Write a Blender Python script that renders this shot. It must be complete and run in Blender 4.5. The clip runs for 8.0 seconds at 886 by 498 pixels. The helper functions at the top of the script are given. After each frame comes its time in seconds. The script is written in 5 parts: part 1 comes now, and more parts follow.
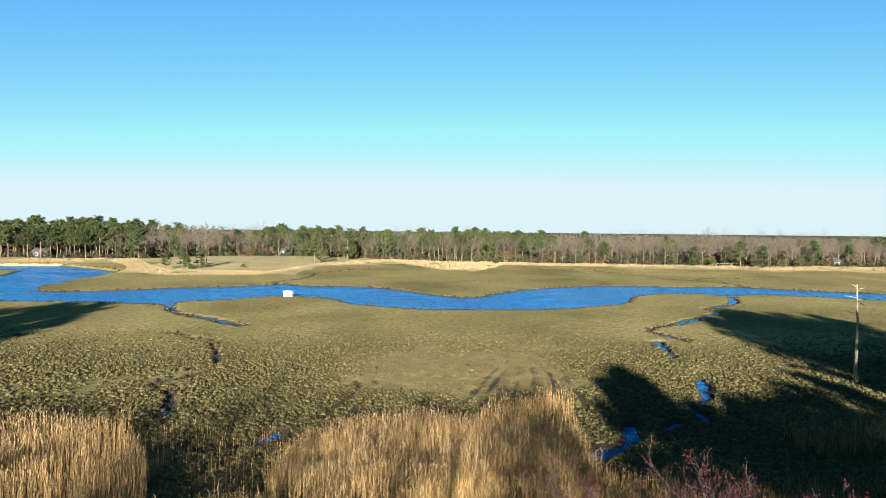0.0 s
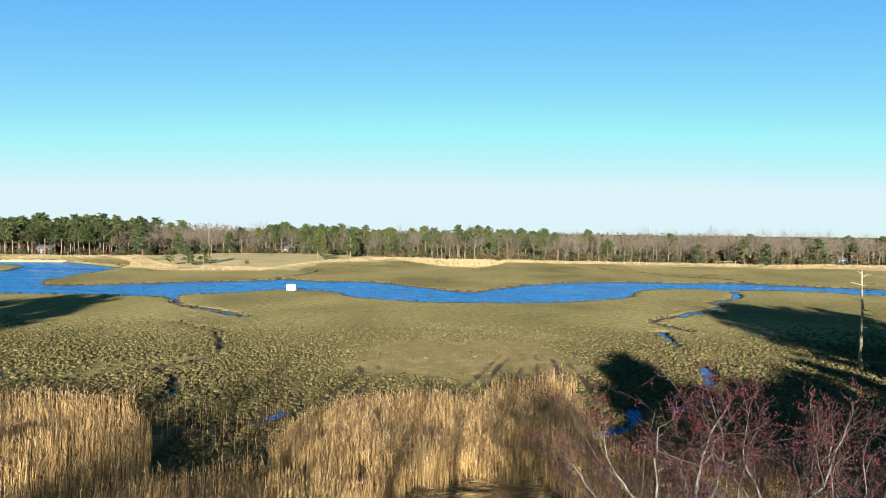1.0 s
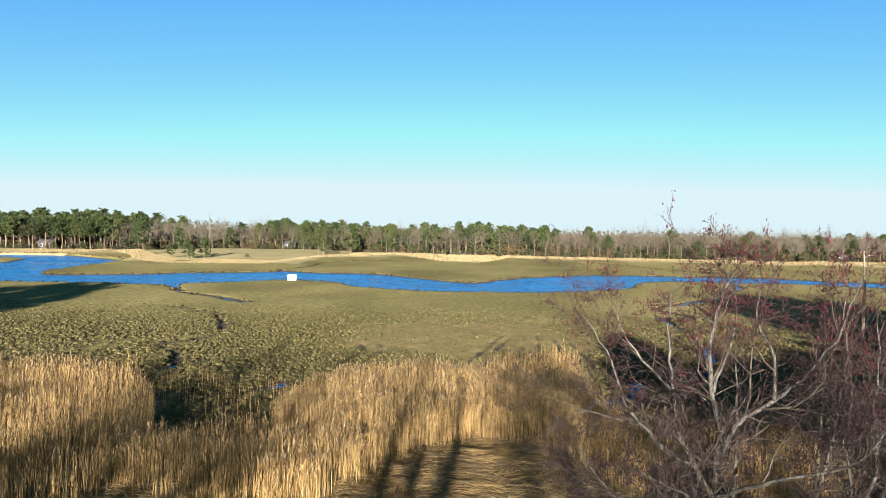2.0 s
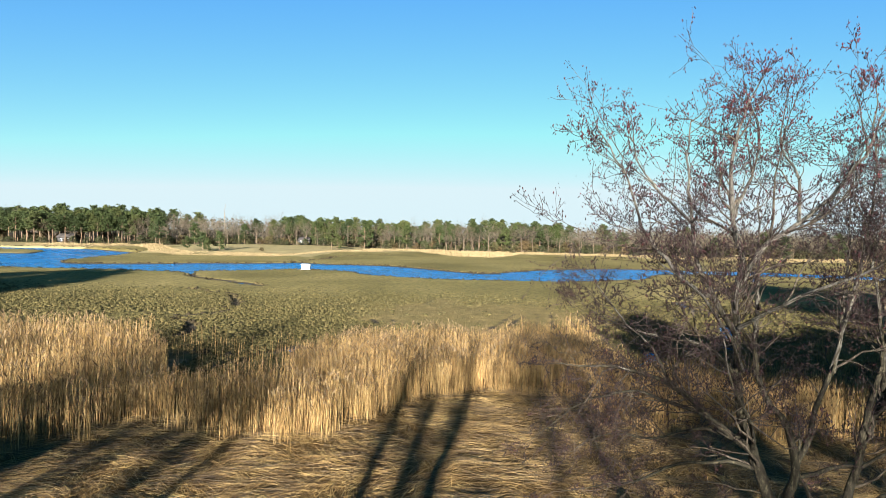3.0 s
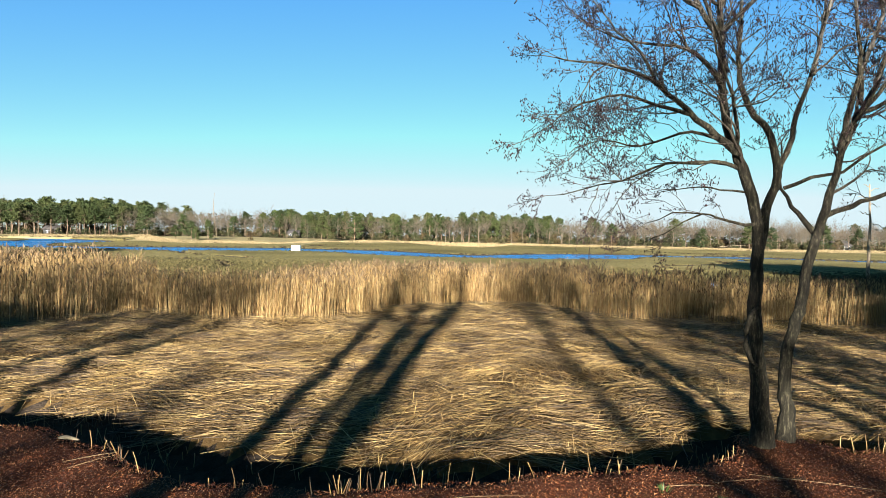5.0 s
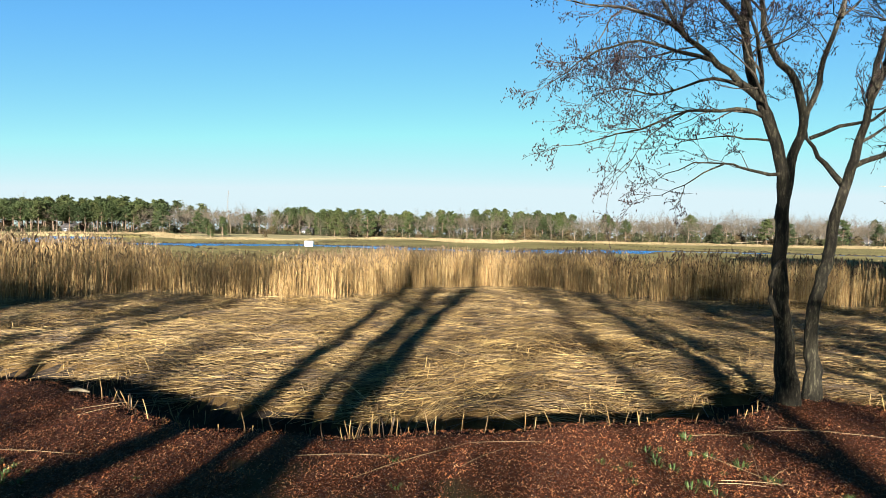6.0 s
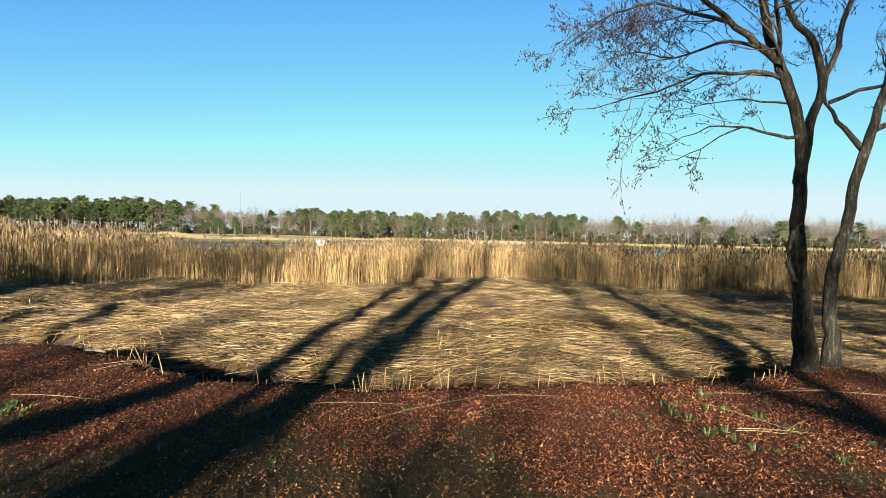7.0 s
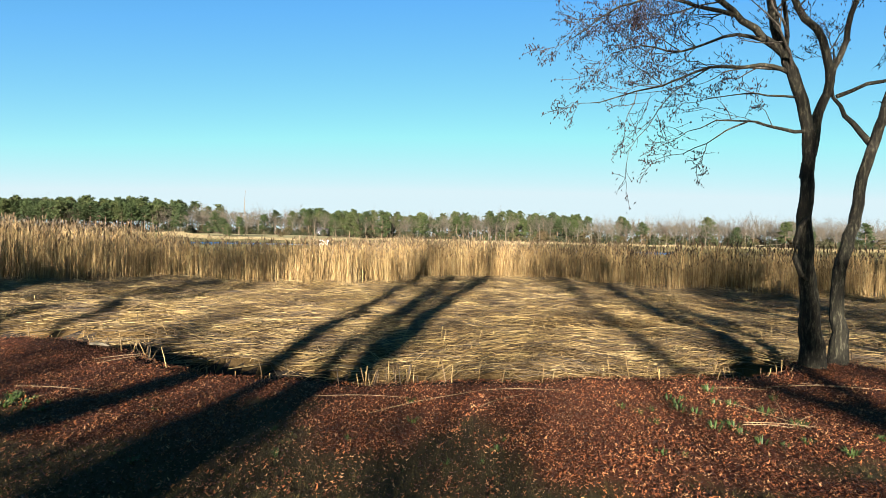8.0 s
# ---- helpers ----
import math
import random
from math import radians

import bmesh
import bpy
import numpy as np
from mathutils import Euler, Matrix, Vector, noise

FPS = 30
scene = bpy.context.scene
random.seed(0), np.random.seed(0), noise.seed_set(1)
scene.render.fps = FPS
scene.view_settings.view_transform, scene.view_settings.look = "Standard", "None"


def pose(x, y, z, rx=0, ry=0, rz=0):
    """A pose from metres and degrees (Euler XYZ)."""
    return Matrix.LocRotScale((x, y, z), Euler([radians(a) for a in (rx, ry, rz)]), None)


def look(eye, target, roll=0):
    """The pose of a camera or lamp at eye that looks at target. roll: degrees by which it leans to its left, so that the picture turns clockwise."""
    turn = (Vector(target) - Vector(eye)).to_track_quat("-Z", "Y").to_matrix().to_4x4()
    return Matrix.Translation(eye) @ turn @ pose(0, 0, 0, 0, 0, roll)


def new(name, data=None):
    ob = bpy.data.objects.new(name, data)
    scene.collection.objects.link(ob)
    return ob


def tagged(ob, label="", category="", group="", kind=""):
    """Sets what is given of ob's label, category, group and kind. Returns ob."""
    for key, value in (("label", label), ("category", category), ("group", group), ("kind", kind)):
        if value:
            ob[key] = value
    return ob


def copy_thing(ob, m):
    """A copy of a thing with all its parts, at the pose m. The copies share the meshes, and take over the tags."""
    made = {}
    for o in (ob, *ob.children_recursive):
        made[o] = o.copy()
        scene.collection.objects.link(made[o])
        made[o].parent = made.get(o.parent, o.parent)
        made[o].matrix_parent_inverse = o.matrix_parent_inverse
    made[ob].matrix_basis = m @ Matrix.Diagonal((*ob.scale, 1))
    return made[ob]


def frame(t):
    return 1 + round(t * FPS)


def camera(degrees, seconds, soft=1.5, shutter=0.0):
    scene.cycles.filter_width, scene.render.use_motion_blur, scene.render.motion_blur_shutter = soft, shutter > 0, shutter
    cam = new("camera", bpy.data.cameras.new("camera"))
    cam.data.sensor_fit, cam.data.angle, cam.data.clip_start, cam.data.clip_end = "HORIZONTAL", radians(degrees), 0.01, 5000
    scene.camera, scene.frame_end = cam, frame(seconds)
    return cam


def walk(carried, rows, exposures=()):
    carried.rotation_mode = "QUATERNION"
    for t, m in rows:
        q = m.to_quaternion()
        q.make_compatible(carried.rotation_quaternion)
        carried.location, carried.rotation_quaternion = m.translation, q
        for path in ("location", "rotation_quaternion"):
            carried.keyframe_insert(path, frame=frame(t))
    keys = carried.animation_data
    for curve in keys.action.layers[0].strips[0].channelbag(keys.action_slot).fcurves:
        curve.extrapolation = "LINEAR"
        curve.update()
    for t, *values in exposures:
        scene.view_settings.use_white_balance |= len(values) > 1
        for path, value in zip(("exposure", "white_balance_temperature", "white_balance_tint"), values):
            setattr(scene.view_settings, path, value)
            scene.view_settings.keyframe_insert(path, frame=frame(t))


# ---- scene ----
cam = camera(78.1, 8.0, soft=0.6)
PATH = [
    (0, (1.091, 1.744, 16.382), (1.121, 3.743, 16.312), 0.6),
    (0.5, (1.144, 1.745, 15.683), (1.167, 3.744, 15.615), 0.6),
    (1, (1.031, 1.662, 14.688), (1.051, 3.661, 14.622), 0.7),
    (1.2, (0.959, 1.644, 14.359), (0.979, 3.642, 14.288), 0.8),
    (2.5, (0.837, 1.602, 10.75), (0.851, 3.602, 10.692), 1.1),
    (3, (0.935, 1.746, 9.323), (0.906, 3.745, 9.267), 1.2),
    (3.5, (1.05, 1.61, 7.955), (1.027, 3.609, 7.9), 1.1),
    (4, (1.008, 1.429, 6.705), (1.027, 3.429, 6.653), 1.2),
    (4.5, (1.0, 1.328, 5.351), (1.016, 3.327, 5.3), 1.1),
    (5, (0.953, 1.364, 4.333), (0.96, 3.364, 4.285), 1.2),
    (5.2, (0.921, 1.391, 4.058), (0.927, 3.39, 4.003), 1.1),
    (6.3, (0.964, 1.579, 3.486), (0.907, 3.578, 3.433), 1.1),
    (6.5, (0.953, 1.577, 3.423), (0.888, 3.575, 3.374), 1.1),
    (7, (0.925, 1.556, 2.901), (0.848, 3.554, 2.855), 1.3),
    (7.5, (0.906, 1.582, 2.705), (0.822, 3.58, 2.66), 1.4),
    (8, (0.924, 1.589, 2.804), (0.833, 3.586, 2.759), 1.4),
]
walk(cam, [(t, look(eye, target, roll)) for t, eye, target, roll in PATH], exposures=[(0.0, 3.15), (8.0, 3.15)])

# ---------------------------------------------------------------- light
SUN_EL, SUN_AZ = radians(14.0), radians(183.4)
to_sun = Vector((math.sin(SUN_AZ) * math.cos(SUN_EL), math.cos(SUN_AZ) * math.cos(SUN_EL), math.sin(SUN_EL)))
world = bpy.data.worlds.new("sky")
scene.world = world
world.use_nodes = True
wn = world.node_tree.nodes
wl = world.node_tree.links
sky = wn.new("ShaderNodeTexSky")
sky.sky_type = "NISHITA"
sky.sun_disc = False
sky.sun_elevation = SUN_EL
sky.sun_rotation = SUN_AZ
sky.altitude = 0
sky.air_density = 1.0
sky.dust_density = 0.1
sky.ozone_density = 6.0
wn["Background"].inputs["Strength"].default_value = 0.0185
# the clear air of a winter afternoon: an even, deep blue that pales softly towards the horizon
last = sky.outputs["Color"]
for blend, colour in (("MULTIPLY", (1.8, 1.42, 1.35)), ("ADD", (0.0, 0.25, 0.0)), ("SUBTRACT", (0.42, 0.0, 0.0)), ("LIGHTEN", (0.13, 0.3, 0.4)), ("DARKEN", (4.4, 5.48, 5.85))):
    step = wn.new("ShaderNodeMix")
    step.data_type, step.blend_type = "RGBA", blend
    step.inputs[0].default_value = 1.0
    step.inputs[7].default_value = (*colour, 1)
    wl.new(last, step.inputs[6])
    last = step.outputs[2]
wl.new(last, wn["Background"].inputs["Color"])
sun = new("sun", bpy.data.lights.new("sun", "SUN"))
sun.data.energy = 5.0
sun.data.angle = radians(0.9)
sun.data.color = (1.0, 0.93, 0.83)
sun.matrix_world = look(to_sun * 60, (0, 0, 0))

rng = np.random.default_rng(7)


# ---------------------------------------------------------------- materials
def shader(name, rough=0.8, spec=0.3):
    m = bpy.data.materials.new(name)
    m.use_nodes = True
    b = m.node_tree.nodes["Principled BSDF"]
    b.inputs["Roughness"].default_value = rough
    b.inputs["Specular IOR Level"].default_value = spec
    return m, m.node_tree.nodes, m.node_tree.links, b


def noise_node(n, l, scale, detail=4.0, rough=0.6, vec=None, dist=0.0):
    t = n.new("ShaderNodeTexNoise")
    t.inputs["Scale"].default_value = scale
    t.inputs["Detail"].default_value = detail
    t.inputs["Roughness"].default_value = rough
    t.inputs["Distortion"].default_value = dist
    if vec is None:
        g = n.new("ShaderNodeNewGeometry")
        vec = g.outputs["Position"]
    l.new(vec, t.inputs["Vector"])
    return t.outputs["Fac"]


def ramp(n, l, fac, stops):
    r = n.new("ShaderNodeValToRGB")
    e = r.color_ramp.elements
    while len(e) < len(stops):
        e.new(0.5)
    for el, (p, c) in zip(e, stops):
        el.position = p
        el.color = (*c, 1)
    l.new(fac, r.inputs["Fac"])
    return r.outputs["Color"]


def mix(n, l, fac, a, b, mode="MIX"):
    x = n.new("ShaderNodeMix")
    x.data_type = "RGBA"
    x.blend_type = mode
    for sock, v in ((x.inputs[0], fac), (x.inputs[6], a), (x.inputs[7], b)):
        if isinstance(v, (int, float)):
            sock.default_value = v
        elif isinstance(v, tuple):
            sock.default_value = (*v, 1)
        else:
            l.new(v, sock)
    return x.outputs[2]


def bump(n, l, b, fac, strength, dist):
    k = n.new("ShaderNodeBump")
    k.inputs["Strength"].default_value = strength
    k.inputs["Distance"].default_value = dist
    l.new(fac, k.inputs["Height"])
    l.new(k.outputs["Normal"], b.inputs["Normal"])


def island_mat(name, stops, rough=0.75, spec=0.25, grain=0.0, trans=0.0, patch=0.35):
    """Colour differs from piece to piece of one mesh."""
    m, n, l, b = shader(name, rough, spec)
    g = n.new("ShaderNodeNewGeometry")
    c = ramp(n, l, g.outputs["Random Per Island"], stops)
    if grain:
        c = mix(n, l, grain, c, ramp(n, l, noise_node(n, l, patch, 5, 0.65), [(0.36, (0.36, 0.33, 0.32)), (0.62, (1.0, 1.0, 1.0))]), "MULTIPLY")
    l.new(c, b.inputs["Base Color"])
    if trans:
        t = n.new("ShaderNodeBsdfTranslucent")
        l.new(c, t.inputs["Color"])
        s = n.new("ShaderNodeMixShader")
        s.inputs[0].default_value = trans
        l.new(b.outputs[0], s.inputs[1])
        l.new(t.outputs[0], s.inputs[2])
        l.new(s.outputs[0], n["Material Output"].inputs["Surface"])
    return m


def object_mat(name, stops, rough=0.8, spec=0.2, scale=2.0):
    """Colour differs from object to object, with small mottling."""
    m, n, l, b = shader(name, rough, spec)
    o = n.new("ShaderNodeObjectInfo")
    c = ramp(n, l, o.outputs["Random"], stops)
    g = n.new("ShaderNodeNewGeometry")
    v = ramp(n, l, g.outputs["Random Per Island"], [(0.0, (0.6, 0.6, 0.6)), (1.0, (1.0, 1.0, 1.0))])
    c = mix(n, l, 1.0, c, v, "MULTIPLY")
    l.new(c, b.inputs["Base Color"])
    return m


def marsh_mat():
    m, n, l, b = shader("marsh_ground", 0.95, 0.05)
    big = ramp(n, l, noise_node(n, l, 0.035, 5, 0.6, dist=0.6), [(0.32, (0.0745, 0.0632, 0.0228)), (0.5, (0.117, 0.0978, 0.0377)), (0.68, (0.154, 0.126, 0.0526))])
    fine = ramp(n, l, noise_node(n, l, 1.1, 7, 0.75), [(0.36, (0.30, 0.31, 0.28)), (0.58, (1.0, 1.0, 1.0))])
    c = mix(n, l, 0.9, big, fine, "MULTIPLY")
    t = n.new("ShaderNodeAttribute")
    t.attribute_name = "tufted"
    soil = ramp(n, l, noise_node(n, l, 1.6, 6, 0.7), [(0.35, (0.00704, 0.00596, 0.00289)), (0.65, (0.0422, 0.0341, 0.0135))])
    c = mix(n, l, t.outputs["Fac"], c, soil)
    d = n.new("ShaderNodeAttribute")
    d.attribute_name = "dry"
    straw = ramp(n, l, noise_node(n, l, 0.5, 6, 0.7, dist=0.5), [(0.3, (0.062, 0.0501, 0.0194)), (0.55, (0.11, 0.0826, 0.036)), (0.75, (0.135, 0.104, 0.0483))])
    c = mix(n, l, d.outputs["Fac"], c, straw)
    g = n.new("ShaderNodeNewGeometry")
    s = n.new("ShaderNodeSeparateXYZ")
    l.new(g.outputs["Position"], s.inputs[0])
    r = n.new("ShaderNodeMapRange")
    r.inputs[1].default_value, r.inputs[2].default_value = -0.06, -0.16
    l.new(s.outputs["Z"], r.inputs[0])
    c = mix(n, l, r.outputs[0], c, (0.022, 0.019, 0.015))
    l.new(c, b.inputs["Base Color"])
    bump(n, l, b, noise_node(n, l, 2.2, 6, 0.7), 0.8, 0.25)
    return m


def straw_ground_mat():
    m, n, l, b = shader("straw_ground", 0.9, 0.1)
    c = ramp(n, l, noise_node(n, l, 3.0, 6, 0.7), [(0.3, (0.0225, 0.0135, 0.00489)), (0.5, (0.053, 0.0324, 0.0114)), (0.7, (0.0929, 0.0588, 0.0223))])
    l.new(c, b.inputs["Base Color"])
    bump(n, l, b, noise_node(n, l, 14.0, 5, 0.7), 0.8, 0.05)
    return m


def litter_ground_mat():
    m, n, l, b = shader("leaf_litter_ground", 0.9, 0.1)
    c = ramp(n, l, noise_node(n, l, 16.0, 6, 0.75), [(0.3, (0.0149, 0.005, 0.00222)), (0.5, (0.0419, 0.0125, 0.00499)), (0.68, (0.091, 0.0281, 0.00889))])
    c2 = ramp(n, l, noise_node(n, l, 22.0, 6, 0.75), [(0.3, (0.0077, 0.00595, 0.00211)), (0.6, (0.029, 0.0202, 0.00687))])
    a = n.new("ShaderNodeAttribute")
    a.attribute_name = "grassy"
    c = mix(n, l, a.outputs["Fac"], c, c2)
    l.new(c, b.inputs["Base Color"])
    bump(n, l, b, noise_node(n, l, 40.0, 5, 0.8), 1.0, 0.04)
    return m


def mud_mat():
    m, n, l, b = shader("ditch_mud", 0.95, 0.04)
    c = ramp(n, l, noise_node(n, l, 5.0, 6, 0.7), [(0.3, (0.008, 0.007, 0.006)), (0.65, (0.025, 0.019, 0.014))])
    l.new(c, b.inputs["Base Color"])
    bump(n, l, b, noise_node(n, l, 9.0, 6, 0.7), 0.9, 0.08)
    return m


def field_mat():
    m, n, l, b = shader("dry_field", 0.95, 0.05)
    c = ramp(n, l, noise_node(n, l, 0.08, 6, 0.7), [(0.3, (0.100, 0.085, 0.042)), (0.5, (0.150, 0.125, 0.063)), (0.7, (0.185, 0.155, 0.080))])
    l.new(c, b.inputs["Base Color"])
    bump(n, l, b, noise_node(n, l, 1.5, 5, 0.7), 0.8, 0.3)
    return m


def water_mat():
    m, n, l, b = shader("creek_water", 0.26, 0.3)
    b.inputs["Base Color"].default_value = (0.005, 0.078, 0.225, 1)
    b.inputs["IOR"].default_value = 1.22
    g = n.new("ShaderNodeNewGeometry")
    k = n.new("ShaderNodeMapping")
    k.inputs["Scale"].default_value = (1.0, 0.55, 1.0)
    l.new(g.outputs["Position"], k.inputs["Vector"])
    f = noise_node(n, l, 3.2, 3, 0.55, vec=k.outputs["Vector"])
    p = noise_node(n, l, 0.05, 4, 0.6)
    x = n.new("ShaderNodeMath")
    x.operation = "MULTIPLY"
    l.new(f, x.inputs[0])
    l.new(p, x.inputs[1])
    bump(n, l, b, x.outputs[0], 1.0, 2.0)
    q = n.new("ShaderNodeMapRange")
    q.inputs[1].default_value, q.inputs[2].default_value, q.inputs[3].default_value, q.inputs[4].default_value = 0.35, 0.65, 0.12, 0.34
    k2 = n.new("ShaderNodeMapping")
    k2.inputs["Scale"].default_value = (0.35, 1.0, 1.0)
    l.new(g.outputs["Position"], k2.inputs["Vector"])
    l.new(noise_node(n, l, 0.09, 5, 0.6, vec=k2.outputs["Vector"]), q.inputs[0])
    l.new(q.outputs[0], b.inputs["Roughness"])
    return m


def bark_mat(name, dark, mid, light, scale=6.0):
    m, n, l, b = shader(name, 0.9, 0.15)
    g = n.new("ShaderNodeNewGeometry")
    k = n.new("ShaderNodeMapping")
    k.inputs["Scale"].default_value = (1.0, 1.0, 0.22)
    l.new(g.outputs["Position"], k.inputs["Vector"])
    f = noise_node(n, l, scale * 4, 6, 0.7, vec=k.outputs["Vector"])
    c = ramp(n, l, f, [(0.34, dark), (0.52, mid), (0.72, light)])
    patch = ramp(n, l, noise_node(n, l, scale * 0.6, 4, 0.6), [(0.45, (1.0, 1.0, 1.0)), (0.65, (1.35, 1.4, 1.3))])
    c = mix(n, l, 1.0, c, patch, "MULTIPLY")
    l.new(c, b.inputs["Base Color"])
    bump(n, l, b, f, 0.9, 0.03)
    return m


def paint_mat(name, colour, rough=0.6):
    m, n, l, b = shader(name, rough, 0.3)
    d = ramp(n, l, noise_node(n, l, 3.0, 5, 0.65), [(0.3, tuple(0.8 * c for c in colour)), (0.6, colour)])
    l.new(d, b.inputs["Base Color"])
    return m


def forest_floor_mat():
    m, n, l, b = shader("forest_floor", 0.95, 0.05)
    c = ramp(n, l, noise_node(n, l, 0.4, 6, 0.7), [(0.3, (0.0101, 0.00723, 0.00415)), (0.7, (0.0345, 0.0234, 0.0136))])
    l.new(c, b.inputs["Base Color"])
    return m


FORESTG = forest_floor_mat()
MARSH, STRAWG, LITTERG, MUD, FIELD, WATER = marsh_mat(), straw_ground_mat(), litter_ground_mat(), mud_mat(), field_mat(), water_mat()
REED = island_mat("reed_stalks", [(0.0, (0.0934, 0.0479, 0.0139)), (0.3, (0.175, 0.103, 0.0327)), (0.7, (0.253, 0.167, 0.0618)), (1.0, (0.314, 0.228, 0.108))], 0.65, 0.3, grain=0.5, trans=0.12, patch=0.5)
PLUME = island_mat("reed_plumes", [(0.0, (0.0432, 0.0274, 0.0144)), (1.0, (0.112, 0.0806, 0.0461))], 0.9, 0.1)
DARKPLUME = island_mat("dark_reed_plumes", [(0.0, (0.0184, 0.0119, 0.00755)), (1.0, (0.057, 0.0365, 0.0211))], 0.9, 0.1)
STRAW = island_mat("flattened_straw", [(0.0, (0.020, 0.011, 0.0035)), (0.3, (0.066, 0.038, 0.011)), (0.6, (0.150, 0.094, 0.030)), (0.86, (0.25, 0.170, 0.060)), (1.0, (0.33, 0.245, 0.105))], 0.6, 0.35, grain=1.0, patch=0.9)
TUSSOCK = island_mat("marsh_tussock", [(0.0, (0.0182, 0.0167, 0.00578)), (0.4, (0.0344, 0.0298, 0.0107)), (0.8, (0.0502, 0.0419, 0.0157)), (1.0, (0.0646, 0.0512, 0.0215))], 0.9, 0.1)
LEAF = island_mat("fallen_leaves", [(0.0, (0.0216, 0.0072, 0.0036)), (0.3, (0.0624, 0.0156, 0.0048)), (0.58, (0.162, 0.0432, 0.0108)), (0.84, (0.276, 0.096, 0.0264)), (1.0, (0.432, 0.252, 0.12))], 0.6, 0.35, grain=0.9, patch=1.1)
GRASS = island_mat("lawn_grass", [(0.0, (0.0112, 0.0112, 0.0032)), (0.45, (0.0272, 0.0256, 0.0072)), (0.78, (0.056, 0.0416, 0.0136)), (1.0, (0.104, 0.072, 0.0288))], 0.85, 0.08, grain=0.7, patch=1.2)
GREEN = island_mat("spring_shoots", [(0.0, (0.0129, 0.0273, 0.00455)), (1.0, (0.0314, 0.0513, 0.00915))], 0.6, 0.3, trans=0.2)
BANKGRASS = island_mat("bank_grass_dark", [(0.0, (0.00773, 0.00595, 0.0037)), (0.6, (0.0219, 0.0167, 0.00793)), (1.0, (0.0483, 0.0369, 0.0159))], 0.9, 0.1)
FRINGE = island_mat("far_reeds", [(0.0, (0.0979, 0.0735, 0.0351)), (0.5, (0.132, 0.101, 0.0517)), (1.0, (0.165, 0.129, 0.0728))], 0.8, 0.15)
NEEDLE = object_mat("pine_needles", [(0.0, (0.0128, 0.0216, 0.0048)), (0.5, (0.0191, 0.0295, 0.0061)), (1.0, (0.0298, 0.0363, 0.00828))])
SHRUBLEAF = object_mat("shrub_leaves", [(0.0, (0.0129, 0.017, 0.00491)), (0.5, (0.0221, 0.0247, 0.00679)), (1.0, (0.0442, 0.0289, 0.0106))])
TWIG = object_mat("bare_twigs", [(0.0, (0.0438, 0.035, 0.024)), (0.35, (0.0563, 0.0457, 0.0318)), (0.7, (0.0688, 0.0576, 0.0416)), (1.0, (0.0501, 0.0338, 0.0219))])
PINEBARK = bark_mat("pine_bark", (0.0367, 0.0242, 0.0159), (0.0734, 0.0509, 0.0344), (0.115, 0.0848, 0.0602), 1.5)
GREYBARK = bark_mat("grey_bark", (0.0291, 0.0224, 0.0159), (0.0655, 0.0502, 0.0358), (0.126, 0.101, 0.0736), 1.5)
# lower maple bark: shade is in its dark tones, dappled sun in the pale
MAPLESHADED = bark_mat("maple_bark_shaded", (0.00391, 0.00325, 0.00224), (0.0107, 0.00918, 0.00578), (0.0606, 0.0524, 0.0345), 7.0)
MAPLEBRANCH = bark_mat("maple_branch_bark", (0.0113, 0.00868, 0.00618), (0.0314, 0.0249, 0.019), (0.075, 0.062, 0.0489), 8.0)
# upper maple bark: the same wood, painted paler as if sunlit
MAPLESUNLIT = bark_mat("maple_bark_sunlit", (0.0162, 0.014, 0.0119), (0.0405, 0.0367, 0.0324), (0.0806, 0.0756, 0.0675), 6.0)
MAPLETWIG = island_mat("maple_twigs", [(0.0, (0.00675, 0.00375, 0.00375)), (0.7, (0.015, 0.00788, 0.0075)), (1.0, (0.0375, 0.0285, 0.024))], 0.8, 0.2)
BUD = island_mat("maple_blossom", [(0.0, (0.0098, 0.0021, 0.0028)), (0.45, (0.0238, 0.0021, 0.0035)), (1.0, (0.0546, 0.0028, 0.0063))], 0.7, 0.2)
DARKBUD = island_mat("maple_buds", [(0.0, (0.004, 0.0025, 0.0025)), (0.6, (0.009, 0.0038, 0.004)), (1.0, (0.022, 0.005, 0.006))], 0.7, 0.2)
DEADWOOD = bark_mat("dead_wood", (0.0701, 0.0547, 0.0377), (0.118, 0.0952, 0.0682), (0.166, 0.138, 0.102), 2.0)
STICKPALE = paint_mat("pale_stick", (0.155, 0.105, 0.0531), 0.7)
WHITEP = paint_mat("white_paint", (0.62, 0.62, 0.60), 0.5)
ROOFM = paint_mat("roof_shingle", (0.025, 0.022, 0.021), 0.9)
SIDING = paint_mat("grey_siding", (0.0338, 0.0338, 0.0338), 0.7)
GLASSM = paint_mat("dark_window", (0.03, 0.035, 0.045), 0.15)
WOODM = paint_mat("weathered_board", (0.193, 0.143, 0.0951), 0.8)


